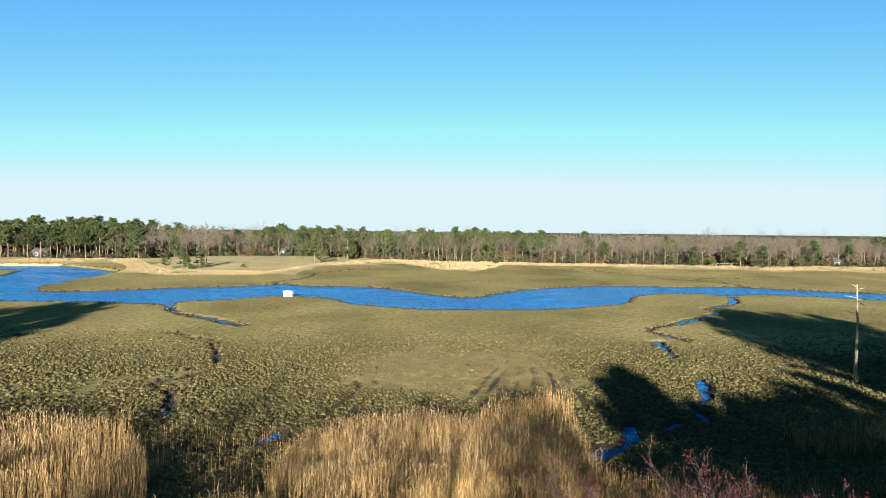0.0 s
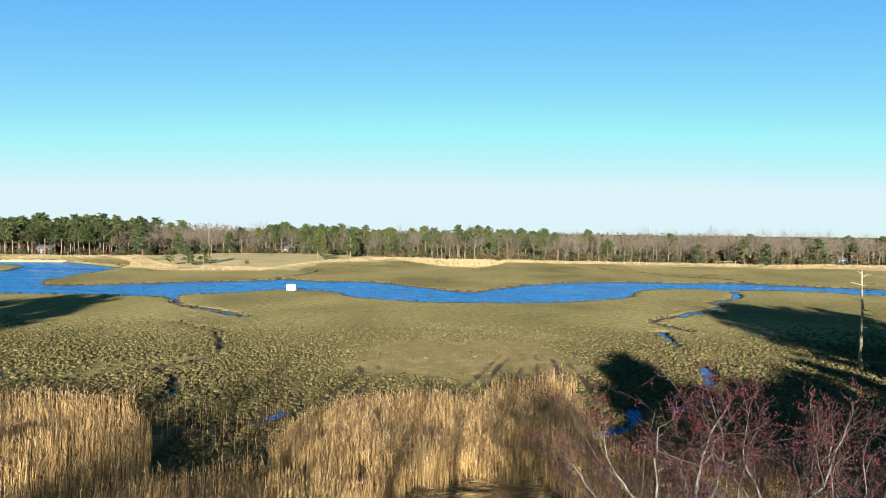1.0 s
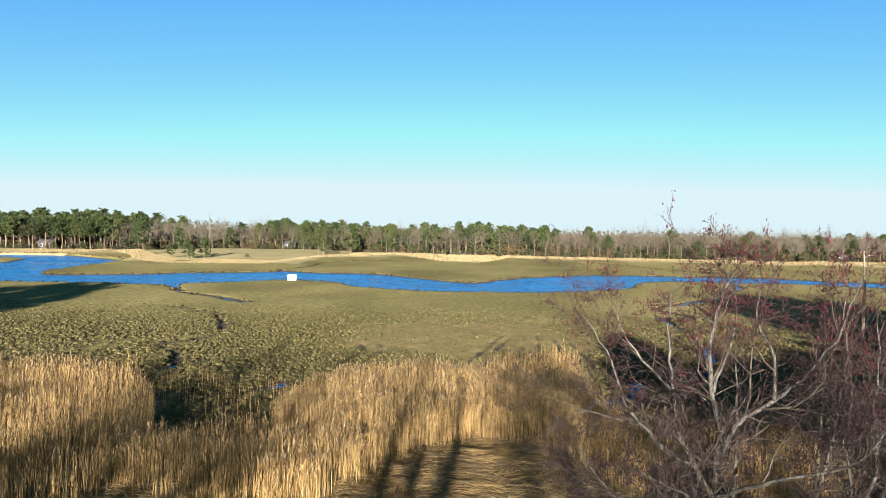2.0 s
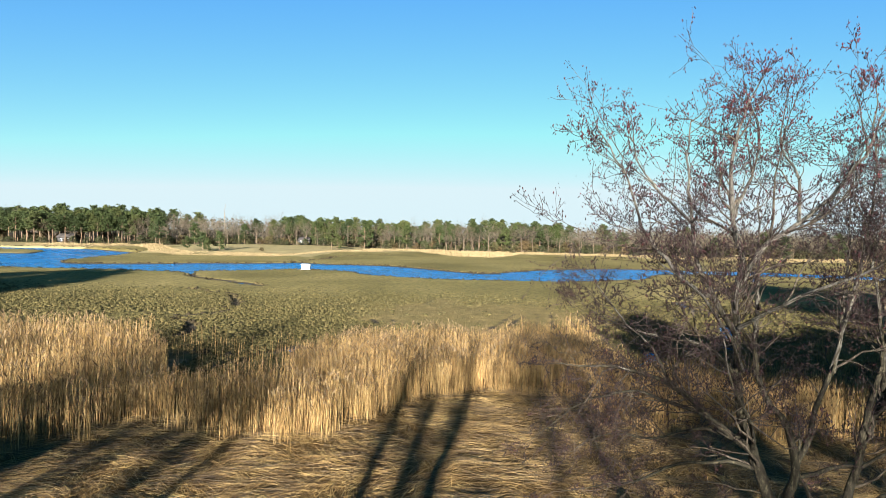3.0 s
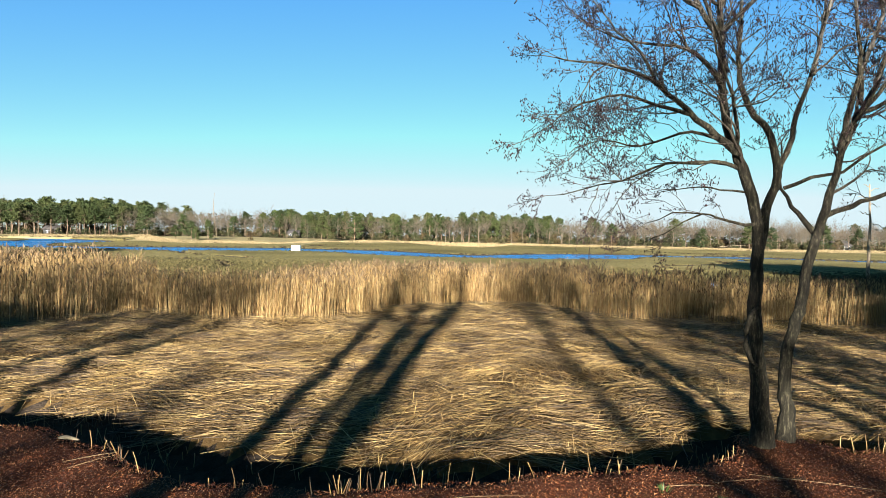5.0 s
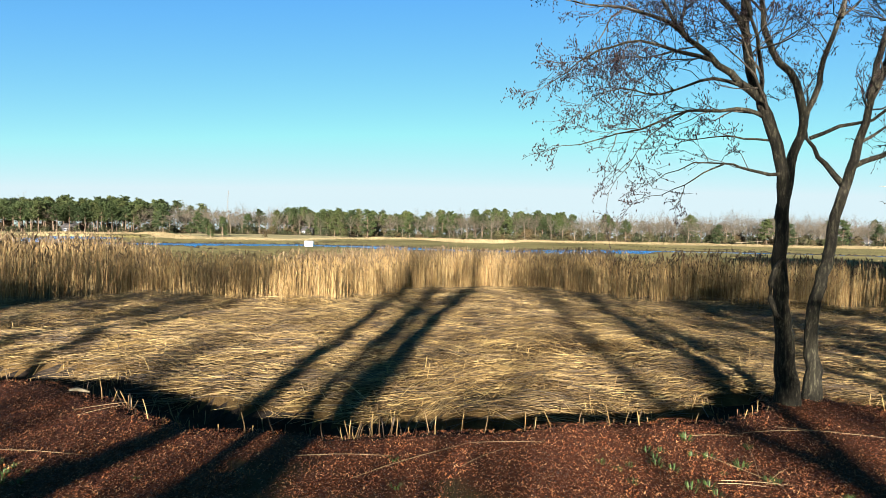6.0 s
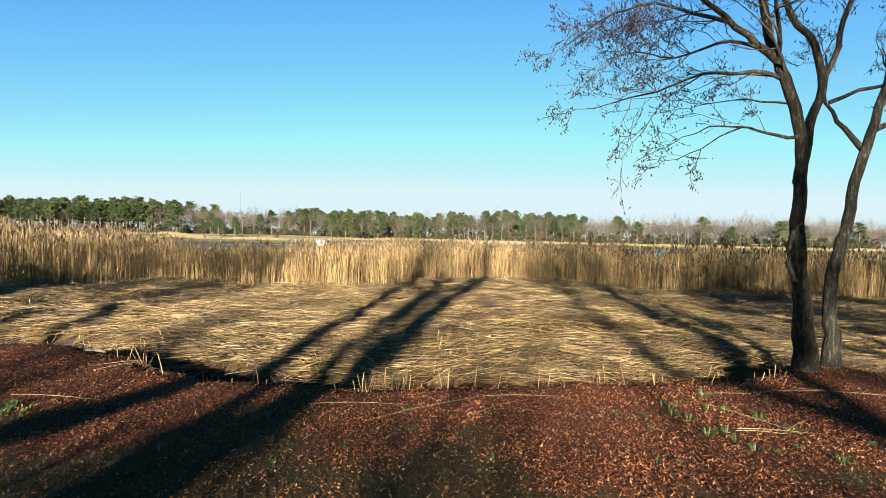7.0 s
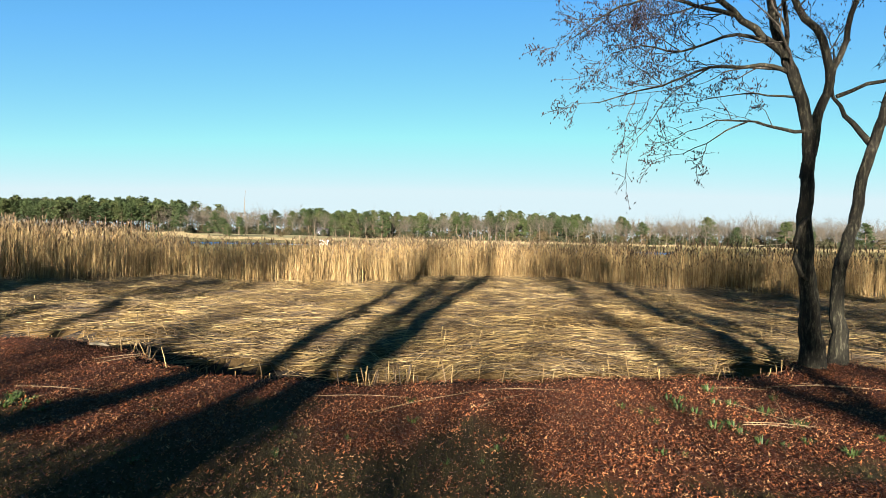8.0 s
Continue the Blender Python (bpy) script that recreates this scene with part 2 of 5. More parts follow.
# ---------------------------------------------------------------- mesh helpers
def tri_mesh(name, verts, tris, mats, smooth=False, slots=None):
    verts = np.asarray(verts, dtype=np.float32).reshape(-1, 3)
    tris = np.asarray(tris, dtype=np.int32).reshape(-1, 3)
    me = bpy.data.meshes.new(name)
    me.vertices.add(len(verts))
    me.vertices.foreach_set("co", verts.ravel())
    me.loops.add(tris.size)
    me.loops.foreach_set("vertex_index", tris.ravel())
    me.polygons.add(len(tris))
    me.polygons.foreach_set("loop_start", np.arange(0, tris.size, 3, dtype=np.int32))
    for m in mats if isinstance(mats, (list, tuple)) else (mats,):
        me.materials.append(m)
    if slots is not None:
        me.polygons.foreach_set("material_index", np.asarray(slots, dtype=np.int32))
    if smooth:
        me.polygons.foreach_set("use_smooth", np.ones(len(tris), dtype=bool))
    me.update(calc_edges=True)
    me.validate()
    return me


def part(name, mesh, parent, label=""):
    ob = new(name, mesh)
    ob.parent = parent
    return tagged(ob, label) if label else ob


def scatter(template, pos, yaw, scale, lean=None, widen=None):
    """Many copies of a small template (verts, tris) as arrays: turned, scaled, leaned."""
    tv, tt = template
    n = len(pos)
    s = np.asarray(scale, dtype=float).reshape(n, 1)
    w = s if widen is None else np.asarray(widen, dtype=float).reshape(n, 1)
    c, q = np.cos(yaw).reshape(n, 1), np.sin(yaw).reshape(n, 1)
    x = tv[None, :, 0] * w
    y = tv[None, :, 1] * w
    z = tv[None, :, 2] * s
    X, Y = x * c - y * q, x * q + y * c
    if lean is not None:
        X = X + z * np.asarray(lean)[:, 0:1]
        Y = Y + z * np.asarray(lean)[:, 1:2]
    V = np.stack([X, Y, z], axis=-1) + np.asarray(pos)[:, None, :]
    T = tt[None] + (np.arange(n) * len(tv))[:, None, None]
    return V.reshape(-1, 3), T.reshape(-1, 3)


def join(parts):
    vs, ts, k = [], [], 0
    for v, t in parts:
        vs.append(np.asarray(v, dtype=float).reshape(-1, 3))
        ts.append(np.asarray(t, dtype=int).reshape(-1, 3) + k)
        k += len(vs[-1])
    return np.concatenate(vs), np.concatenate(ts)


def tube(path, radii, sides=5, cap=True):
    """A tapered tube along a path."""
    P = np.asarray(path, dtype=float)
    n = len(P)
    D = np.gradient(P, axis=0)
    D /= np.linalg.norm(D, axis=1, keepdims=True) + 1e-9
    ref = np.array([0.0, 0.0, 1.0]) if abs(D[0, 2]) < 0.8 else np.array([1.0, 0.0, 0.0])
    A = np.cross(D, ref)
    A /= np.linalg.norm(A, axis=1, keepdims=True) + 1e-9
    B = np.cross(D, A)
    ang = np.arange(sides) * 2 * np.pi / sides
    R = np.asarray(radii, dtype=float).reshape(n, 1, 1)
    V = P[:, None, :] + R * (np.cos(ang)[None, :, None] * A[:, None, :] + np.sin(ang)[None, :, None] * B[:, None, :])
    i = np.arange(n - 1)[:, None] * sides
    j = np.arange(sides)[None, :]
    k = (j + 1) % sides
    a, b, c, d = i + j, i + k, i + sides + k, i + sides + j
    T = np.concatenate([np.stack([a, b, c], -1).reshape(-1, 3), np.stack([a, c, d], -1).reshape(-1, 3)])
    V = V.reshape(-1, 3)
    if cap:
        V = np.concatenate([V, P[-1:]])
        e = (n - 1) * sides
        T = np.concatenate([T, np.stack([e + np.arange(sides), e + (np.arange(sides) + 1) % sides, np.full(sides, len(V) - 1)], -1)])
    return V, T


def box(x0, x1, y0, y1, z0, z1):
    v = np.array([(x, y, z) for x in (x0, x1) for y in (y0, y1) for z in (z0, z1)], dtype=float)
    q = [(0, 1, 3, 2), (4, 6, 7, 5), (0, 4, 5, 1), (2, 3, 7, 6), (0, 2, 6, 4), (1, 5, 7, 3)]
    return v, np.array([t for a, b, c, d in q for t in ((a, b, c), (a, c, d))])


def smooth_line(pts, step, jitter=0.0, seed=1):
    """A rounded, slightly wandering line through a few control points."""
    P = np.asarray(pts, dtype=float)
    out = []
    Q = np.vstack([2 * P[0] - P[1], P, 2 * P[-1] - P[-2]])
    for i in range(1, len(Q) - 2):
        n = max(2, int(np.linalg.norm(Q[i + 1] - Q[i]) / step))
        t = np.linspace(0, 1, n, endpoint=False)[:, None]
        out.append(0.5 * (2 * Q[i] + (Q[i + 1] - Q[i - 1]) * t + (2 * Q[i - 1] - 5 * Q[i] + 4 * Q[i + 1] - Q[i + 2]) * t ** 2
                          + (3 * Q[i] - Q[i - 1] - 3 * Q[i + 1] + Q[i + 2]) * t ** 3))
    out.append(P[-1:])
    L = np.concatenate(out)
    if jitter:
        g = np.random.default_rng(seed)
        k = np.convolve(g.normal(size=len(L) + 4), np.ones(5) / 5, "valid")
        m = np.convolve(g.normal(size=len(L) + 4), np.ones(5) / 5, "valid")
        L[:, 0] += jitter * k
        L[:, 1] += jitter * m
    return L


def seg_dist(X, Y, line):
    """Distance of many places from a line."""
    best = np.full(X.shape, 1e9)
    for (ax, ay), (bx, by) in zip(line[:-1], line[1:]):
        dx, dy = bx - ax, by - ay
        t = np.clip(((X - ax) * dx + (Y - ay) * dy) / (dx * dx + dy * dy + 1e-9), 0, 1)
        best = np.minimum(best, (X - ax - t * dx) ** 2 + (Y - ay - t * dy) ** 2)
    return np.sqrt(best)


def inside(X, Y, poly):
    r = np.zeros(X.shape, dtype=bool)
    for (ax, ay), (bx, by) in zip(poly, np.roll(poly, -1, axis=0)):
        hit = (ay > Y) != (by > Y)
        r ^= hit & (X < (bx - ax) * (Y - ay) / (by - ay + 1e-12) + ax)
    return r


def vnoise(X, Y, scale, seed=0):
    """Smooth value noise, 0 to 1."""
    x, y = np.asarray(X) / scale, np.asarray(Y) / scale
    i, j = np.floor(x).astype(np.int64), np.floor(y).astype(np.int64)
    f, g = x - i, y - j
    f, g = f * f * (3 - 2 * f), g * g * (3 - 2 * g)

    def h(a, b):
        v = (a * 374761393 + b * 668265263 + seed * 974711) & 0x7FFFFFFF
        v = ((v ^ (v >> 13)) * 1274126177) & 0x7FFFFFFF
        return ((v ^ (v >> 16)) & 0xFFFF) / 65535.0
    return (h(i, j) * (1 - f) + h(i + 1, j) * f) * (1 - g) + (h(i, j + 1) * (1 - f) + h(i + 1, j + 1) * f) * g


# ---------------------------------------------------------------- the plan: creek, ditches, lawn edge
NEAR_BANK = smooth_line([(-425.4, 124.4), (-202.5, 122.4), (-93.1, 121.8), (-67.8, 120.3), (-60.2, 119.3), (-55.1, 117.3), (-54.7, 123.4), (-46.2, 126.7), (-38, 133.5), (-28.4, 133.1),
                         (-22.3, 129.4), (-17.2, 121.8), (-6.9, 116.3), (2.6, 114.3), (14.2, 114.8), (25.3, 115.3), (36.4, 120.3), (44.6, 126.4), (50.5, 137),
                         (58.5, 144.6), (71.8, 147.1), (77.3, 142.6), (86.5, 145.6), (99.7, 142.6), (114.7, 135.5), (182.1, 118.3), (422.9, 94.2)], 1.2, 0.35, 3)
FAR_BANK = smooth_line([(423.2, 98.2), (222.9, 126.4), (152.6, 144.6), (127.3, 151.1), (106.1, 159.6), (92.9, 166.1), (75, 165.1), (58.2, 166.9), (43.9, 164.1), (28.5, 154.8), (18, 144.6), (9.8, 134.5),
                        (3, 138.5), (-6.1, 148), (-17.7, 157.3), (-34.2, 158.9), (-43.9, 163.6), (-46.9, 161), (-57.1, 155.6), (-69.3, 151.5), (-76.3, 146.6),
                        (-93.5, 140.1), (-100.7, 143.1), (-106, 151.4), (-109.4, 171.3), (-111.9, 197), (-120.2, 206.9), (-154.7, 230.3), (-178.5, 231), (-268.3, 233), (-433.6, 236.1)], 1.2, 0.35, 4)
RIVER = np.concatenate([NEAR_BANK, FAR_BANK])
ISLAND = np.array([(-431.8, 208.3), (-257, 207.3), (-158.2, 205.2), (-149.9, 202.2), (-147.8, 198), (-141.3, 183.6), (-163.7, 179.5), (-430.2, 185.7)], dtype=float)
# narrow tidal ditches: control points and width
DITCHES = [
    ([(-55.1, 118.3), (-51.5, 111.3), (-48.4, 107.3), (-43.4, 103.3), (-39.3, 100.8), (-35, 96.8), (-31.2, 94.2)], 1.5),
    ([(-40.2, 87.2), (-36.8, 84.6), (-34.2, 82.2)], 0.7),
    ([(-31.3, 80.6), (-27.3, 73.3), (-25.4, 67.2), (-27.5, 65.1)], 0.5),
    ([(-24.5, 64.4), (-26, 62.1), (-28.5, 58.7), (-25.5, 56.2), (-23.2, 52.3), (-22.6, 48.9)], 0.45),
    ([(-44.4, 160), (-47.7, 169.7), (-43.3, 175.7), (-41.2, 190.6), (-42.1, 200.1), (-35.5, 214.2), (-23.7, 227.7)], 1.0),
    ([(42.2, 229.4), (62.6, 225.7), (70.8, 215.2), (77.4, 203), (83.3, 192.1), (87.6, 184.1), (94.5, 182.6), (96.1, 173.4), (94.9, 164.1)], 0.9),
    ([(87.6, 185.7), (97.4, 193.9), (106.7, 196), (118.9, 191.9)], 0.7),
    ([(77.3, 140.5), (73, 131.4), (67.8, 124.9), (60.2, 118.3), (59, 111.9), (48.4, 102.2), (37.4, 92.2), (39.1, 85.2), (39.5, 83.2)], 1.7),
    ([(34.6, 82.2), (33.5, 77.2), (32.7, 74.1)], 1.7),
    ([(31, 61.6), (29.6, 58.2), (28.6, 55.5), (26.1, 53), (25, 48.4)], 1.1),
    ([(17.6, 47), (16.5, 44.1), (14.5, 42.2), (12.4, 41)], 1.5),
    ([(22.5, 48.4), (21, 46.7)], 1.0),
    ([(-18, 42.6), (-15.5, 41.7), (-12.5, 43.4), (-11.5, 45.5)], 1.1),
    ([(-16, 35.4), (-14.2, 37.4), (-13.5, 39.8)], 0.8),
]
DITCH_LINES = [(smooth_line(p, 1.0, 0.18, 10 + k), w) for k, (p, w) in enumerate(DITCHES)]


def lawn_edge(x):
    return np.interp(x, [-60, -20, -7.2, -5.7, -4.3, -3.3, -2.4, -1.3, 0, 1.1, 2.4, 3.7, 5.1, 5.9, 6.3, 7.4, 8, 20, 60],
                     [12.5, 11.5, 10.8, 10.7, 9.9, 9.3, 8.9, 8.8, 8.7, 8.85, 9.3, 9.5, 9.75, 10.2, 11.1, 11.2, 10.5, 11.0, 12.0]) + 0.25 * (vnoise(x, x * 0, 0.6, 5) - 0.5)


def ditch_width(x):
    return np.interp(x, [-60, -9, -6.5, -5, -3, -1, 1, 3, 5, 7, 60], [2.75, 2.75, 2.6, 2.0, 2.1, 1.95, 1.85, 1.7, 1.7, 1.6, 1.6])


def smoothstep(a, b, x):
    t = np.clip((x - a) / (b - a), 0, 1)
    return t * t * (3 - 2 * t)


def wet(X, Y):
    """Depth of creek, ditches and pools below the marsh."""
    d = np.full(X.shape, -50.0)
    m = (Y > 90) & (Y < 260)
    if m.any():
        x, y = X[m], Y[m]
        e = np.minimum(seg_dist(x, y, RIVER), 40)
        w = inside(x, y, RIVER)
        isl = inside(x, y, ISLAND)
        di = seg_dist(x, y, np.vstack([ISLAND, ISLAND[:1]]))
        s = np.where(w, e, -e)
        s = np.minimum(s, np.where(isl, -di, di))
        d[m] = s
    for line, w in DITCH_LINES:
        lo, hi = line.min(axis=0) - 6, line.max(axis=0) + 6
        m = (X > lo[0]) & (X < hi[0]) & (Y > lo[1]) & (Y < hi[1])
        if m.any():
            d[m] = np.maximum(d[m], w * (0.12 * (w > 1.4) - 0.12 + 0.62 * vnoise(X[m], Y[m], 2.5, 9) + 0.5 * (vnoise(X[m], Y[m], 0.9, 29) - 0.35)) - seg_dist(X[m], Y[m], line))
    return d


RUTS = [[(4, 53), (6.4, 60), (8.8, 67)], [(5.9, 53), (7.7, 60), (9.9, 66.5)], [(9, 55), (10.6, 62), (11.3, 67)], [(10.8, 55), (12.2, 62), (13, 67)],
        [(13.4, 51), (14.1, 59), (14.7, 67)], [(15.4, 51), (15.9, 59), (16.3, 66)], [(-8.4, 49), (-6.5, 57), (-7.4, 60.5)], [(-6.3, 49), (-4.8, 57), (-5.3, 60.5)], [(-3, 72), (-2, 76), (-1.2, 80)]]
RUT_LINES = [smooth_line(p, 1.0, 0.12, 40 + k) for k, p in enumerate(RUTS)]


def ruts(X, Y):
    d = np.zeros(X.shape)
    m = (X > -12) & (X < 20) & (Y > 46) & (Y < 84)
    if m.any():
        x, y = X[m], Y[m]
        k = np.min([seg_dist(x, y, l) for l in RUT_LINES], axis=0)
        d[m] = (1 - smoothstep(0.18, 0.45, k)) * (0.4 + 0.8 * vnoise(x, y, 1.5, 61))
    return d


def ground_z(X, Y):
    X, Y = np.asarray(X, dtype=float), np.asarray(Y, dtype=float)
    e = lawn_edge(X)
    z = np.where(Y < 45, 0.52 - 0.52 * smoothstep(27, 44, Y), 0.0)
    z = z - 0.22 * (1 - smoothstep(0.5, 4.0, Y - e))
    z = z + 0.14 * (vnoise(X, Y, 1.3, 1) - 0.5) * smoothstep(0.5, 2, Y - e) * (1 - smoothstep(60, 90, Y))
    z = z + 0.10 * (vnoise(X, Y, 5, 2) - 0.5) * (Y > 30) * (Y < 110)
    up = smoothstep(205, 262, Y + 0.15 * np.abs(X))
    z = z + up * (0.5 + 0.5 * vnoise(X, Y, 30, 3))
    z = z + smoothstep(175, 215, Y) * smoothstep(-35, -75, X) * (1 - smoothstep(-110, -150, X)) * 0.8
    w = smoothstep(-0.45, 0.55, wet(X, Y))
    z = z * (1 - w) - 0.75 * w
    z = z - 0.16 * ruts(X, Y)
    lawn = 0.87 + 0.03 * (vnoise(X, Y, 0.9, 6) - 0.5) + 0.05 * (vnoise(X, Y, 3, 8) - 0.5) + 0.02 * np.clip(8 - Y, 0, 40)
    ditch = np.minimum(z, 0.04 + 0.08 * vnoise(X, Y, 0.5, 7))
    t = smoothstep(-0.05, 0.35, Y - e)
    t2 = smoothstep(-0.2, 0.35, Y - e - ditch_width(X) + 0.5 * (vnoise(X, Y, 0.8, 17) - 0.5))
    return lawn * (1 - t) + (ditch * (1 - t2) + z * t2) * t


def dry(X, Y):
    """Where the marsh is bare and straw-coloured."""
    a = 1.15 - np.hypot((X - 3) / 24.0, (Y - 66) / 17.0)
    return smoothstep(0.2, 0.75, a + 0.5 * (vnoise(X, Y, 6, 51) - 0.5) + 0.3 * (vnoise(X, Y, 2, 52) - 0.5)) * 0.8


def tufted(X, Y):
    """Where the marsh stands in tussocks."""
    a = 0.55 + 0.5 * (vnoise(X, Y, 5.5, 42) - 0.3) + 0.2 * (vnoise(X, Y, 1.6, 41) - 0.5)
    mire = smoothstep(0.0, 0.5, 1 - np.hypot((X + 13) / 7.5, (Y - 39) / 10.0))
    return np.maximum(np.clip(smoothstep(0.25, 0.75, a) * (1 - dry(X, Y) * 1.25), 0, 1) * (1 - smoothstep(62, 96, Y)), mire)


def axis(stops):
    out = [stops[0][0]]
    for (a, step), (b, nxt) in zip(stops[:-1], stops[1:]):
        x = a
        g = []
        while x < b - 1e-6:
            f = (x - a) / (b - a)
            x += step + (nxt - step) * f
            g.append(min(x, b))
        out += g
    return np.array(out)


def build_ground():
    xs = axis([(-3500, 300), (-500, 12), (-200, 2.0), (-110, 1.3), (-45, 0.75), (-14, 0.34), (14, 0.34), (45, 0.75), (120, 1.3), (200, 2.0), (500, 12), (3500, 300)])
    ys = axis([(-2500, 300), (-80, 10), (2, 0.3), (7, 0.18), (14, 0.25), (30, 0.6), (90, 0.8), (240, 1.1), (270, 2), (500, 20), (4200, 300)])
    X, Y = np.meshgrid(xs, ys)
    Z = ground_z(X, Y)
    V = np.stack([X, Y, Z], -1).reshape(-1, 3)
    nx, ny = len(xs), len(ys)
    a = (np.arange(ny - 1)[:, None] * nx + np.arange(nx - 1)[None, :]).ravel()
    T = np.concatenate([np.stack([a, a + 1, a + nx + 1], -1), np.stack([a, a + nx + 1, a + nx], -1)])
    C = V[T].mean(axis=1)
    e = C[:, 1] - lawn_edge(C[:, 0])
    slot = np.zeros(len(T), dtype=int)
    slot[(C[:, 1] < 40) & (e > 0)] = 1
    slot[(e > -0.12) & (e < ditch_width(C[:, 0]) + 0.1)] = 3
    slot[e <= -0.12] = 2
    up = (C[:, 1] + 0.15 * np.abs(C[:, 0]) + 14 * (vnoise(C[:, 0], C[:, 1], 18, 4) - 0.5) > 252)
    mound = (C[:, 1] > 190 + 8 * vnoise(C[:, 0], C[:, 1], 9, 2)) & (C[:, 0] < -45 - 8 * vnoise(C[:, 0], C[:, 1], 9, 3)) & (C[:, 0] > -112)
    slot[up | mound] = 4
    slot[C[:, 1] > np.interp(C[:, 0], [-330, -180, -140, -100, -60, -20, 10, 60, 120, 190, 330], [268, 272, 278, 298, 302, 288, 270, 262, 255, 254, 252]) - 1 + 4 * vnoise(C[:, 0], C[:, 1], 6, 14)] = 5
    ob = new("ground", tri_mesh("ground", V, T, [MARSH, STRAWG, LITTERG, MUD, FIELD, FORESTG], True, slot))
    at = ob.data.attributes.new("grassy", "FLOAT", "POINT")
    gr = smoothstep(0.42, 0.62, vnoise(V[:, 0], V[:, 1], 1.1, 21) * 0.6 + 0.4 * vnoise(V[:, 0], V[:, 1], 0.35, 22) + 0.20 * (6.5 - V[:, 1]) - 0.05 * np.clip(V[:, 0], 0, 4))
    at.data.foreach_set("value", gr.astype(np.float32))
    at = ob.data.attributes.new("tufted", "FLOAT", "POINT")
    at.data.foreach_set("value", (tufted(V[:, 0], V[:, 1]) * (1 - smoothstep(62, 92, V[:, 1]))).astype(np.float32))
    at = ob.data.attributes.new("dry", "FLOAT", "POINT")
    at.data.foreach_set("value", dry(V[:, 0], V[:, 1]).astype(np.float32))
    tagged(ob, "olive salt marsh ground with tidal creeks, straw flat and leaf-strewn lawn", "ground", kind="structure")


build_ground()

w_ob = new("water", tri_mesh("water", [(-3000, 38, -0.34), (3000, 38, -0.34), (3000, 262, -0.34), (-3000, 262, -0.34)], [(0, 1, 2), (0, 2, 3)], WATER))
tagged(w_ob, "rippled deep blue tidal creek water between marsh banks", "water", kind="structure")


# ---------------------------------------------------------------- reeds, straw, tussocks
def in_poly_points(poly, n):
    poly = np.array(poly, dtype=float)
    lo, hi = poly.min(axis=0), poly.max(axis=0)
    P = rng.uniform(lo, hi, size=(n, 2))
    Q = P + 1.7 * np.column_stack([vnoise(P[:, 0], P[:, 1], 1.7, 81) - 0.5, vnoise(P[:, 0], P[:, 1], 1.7, 82) - 0.5])
    return P[inside(Q[:, 0], Q[:, 1], poly)]


def reed_template(seed):
    g = np.random.default_rng(seed)
    bend = g.uniform(-0.05, 0.05, 2)
    path = [(0, 0, 0), (bend[0], bend[1], 1.0)]
    pieces = [tube(path, [0.0064, 0.0036], 3, False)]
    for k in range(2):
        h = g.uniform(0.25, 0.8)
        a = g.uniform(0, 6.28)
        c, s = math.cos(a), math.sin(a)
        L, up = g.uniform(0.02, 0.055), g.uniform(0.12, 0.2)
        w = 0.0042
        base = np.array([bend[0] * h, bend[1] * h, h])
        v = [base + (-s * w, c * w, 0), base + (s * w, -c * w, 0), base + (c * L * 0.6 - s * w, s * L * 0.6 + c * w, up), base + (c * L, s * L, up + 0.03)]
        pieces.append((np.array(v), np.array([(0, 1, 2), (1, 3, 2)])))
    return join(pieces)


def plume_template(seed):
    g = np.random.default_rng(seed)
    d = g.uniform(0.02, 0.06)
    path = [(0, 0, 0.98), (d * 0.4, 0, 1.03), (d * 1.2, 0, 1.08), (d * 2.2, 0, 1.11)]
    P = np.array(path)
    V = np.array([P[0], P[1] + (0, 0.012, 0), P[1] - (0, 0.012, 0), P[2] + (0.004, 0.008, 0), P[2] - (0.004, 0.008, 0), P[3], P[1] + (0.011, 0, 0.006)])
    return V, np.array([(0, 1, 2), (1, 3, 2), (2, 3, 4), (3, 5, 4), (0, 6, 5)])


def reed_bed(name, label, polys, height, seed, plume=PLUME):
    parts, heads = [], []
    for poly, n, sc in polys:
        P = in_poly_points(poly, n)
        keep = vnoise(P[:, 0], P[:, 1], 1.4, seed) * 0.6 + vnoise(P[:, 0], P[:, 1], 0.5, seed + 1) * 0.4 > 0.29
        P = P[keep]
        m = len(P)
        H = height * sc * (0.66 + 0.24 * vnoise(P[:, 0], P[:, 1], 3.0, seed + 2) + 0.16 * vnoise(P[:, 0], P[:, 1], 0.6, seed + 3)) * rng.uniform(0.52, 1.12, m)
        pos = np.column_stack([P, ground_z(P[:, 0], P[:, 1]) - 0.04])
        lean = rng.normal(0, 0.04, (m, 2)) + np.array([0.02, 0.0])
        yaw = rng.uniform(0, 6.28, m)
        wd = rng.uniform(0.9, 1.6, m)
        H = H * (np.interp(P[:, 0], [-26, -15], [1.0, 0.74]) if height > 2.5 else np.interp(P[:, 0], [-9, -1], [0.86, 1.0]))
        for k in range(4):
            s = slice(k, None, 4)
            parts.append(scatter(reed_template(seed * 10 + k), pos[s], yaw[s], H[s], lean[s], wd[s]))
            q = rng.random(len(pos[s])) < 0.42
            heads.append(scatter(plume_template(seed * 10 + k), pos[s][q], yaw[s][q], H[s][q], lean[s][q], H[s][q]))
    bed = new(name, None)
    part("stalks", tri_mesh("stalks", *join(parts), REED), bed)["kind"] = "stuff"
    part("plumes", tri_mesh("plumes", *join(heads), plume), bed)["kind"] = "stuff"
    tagged(bed, label, "reeds", kind="stuff")


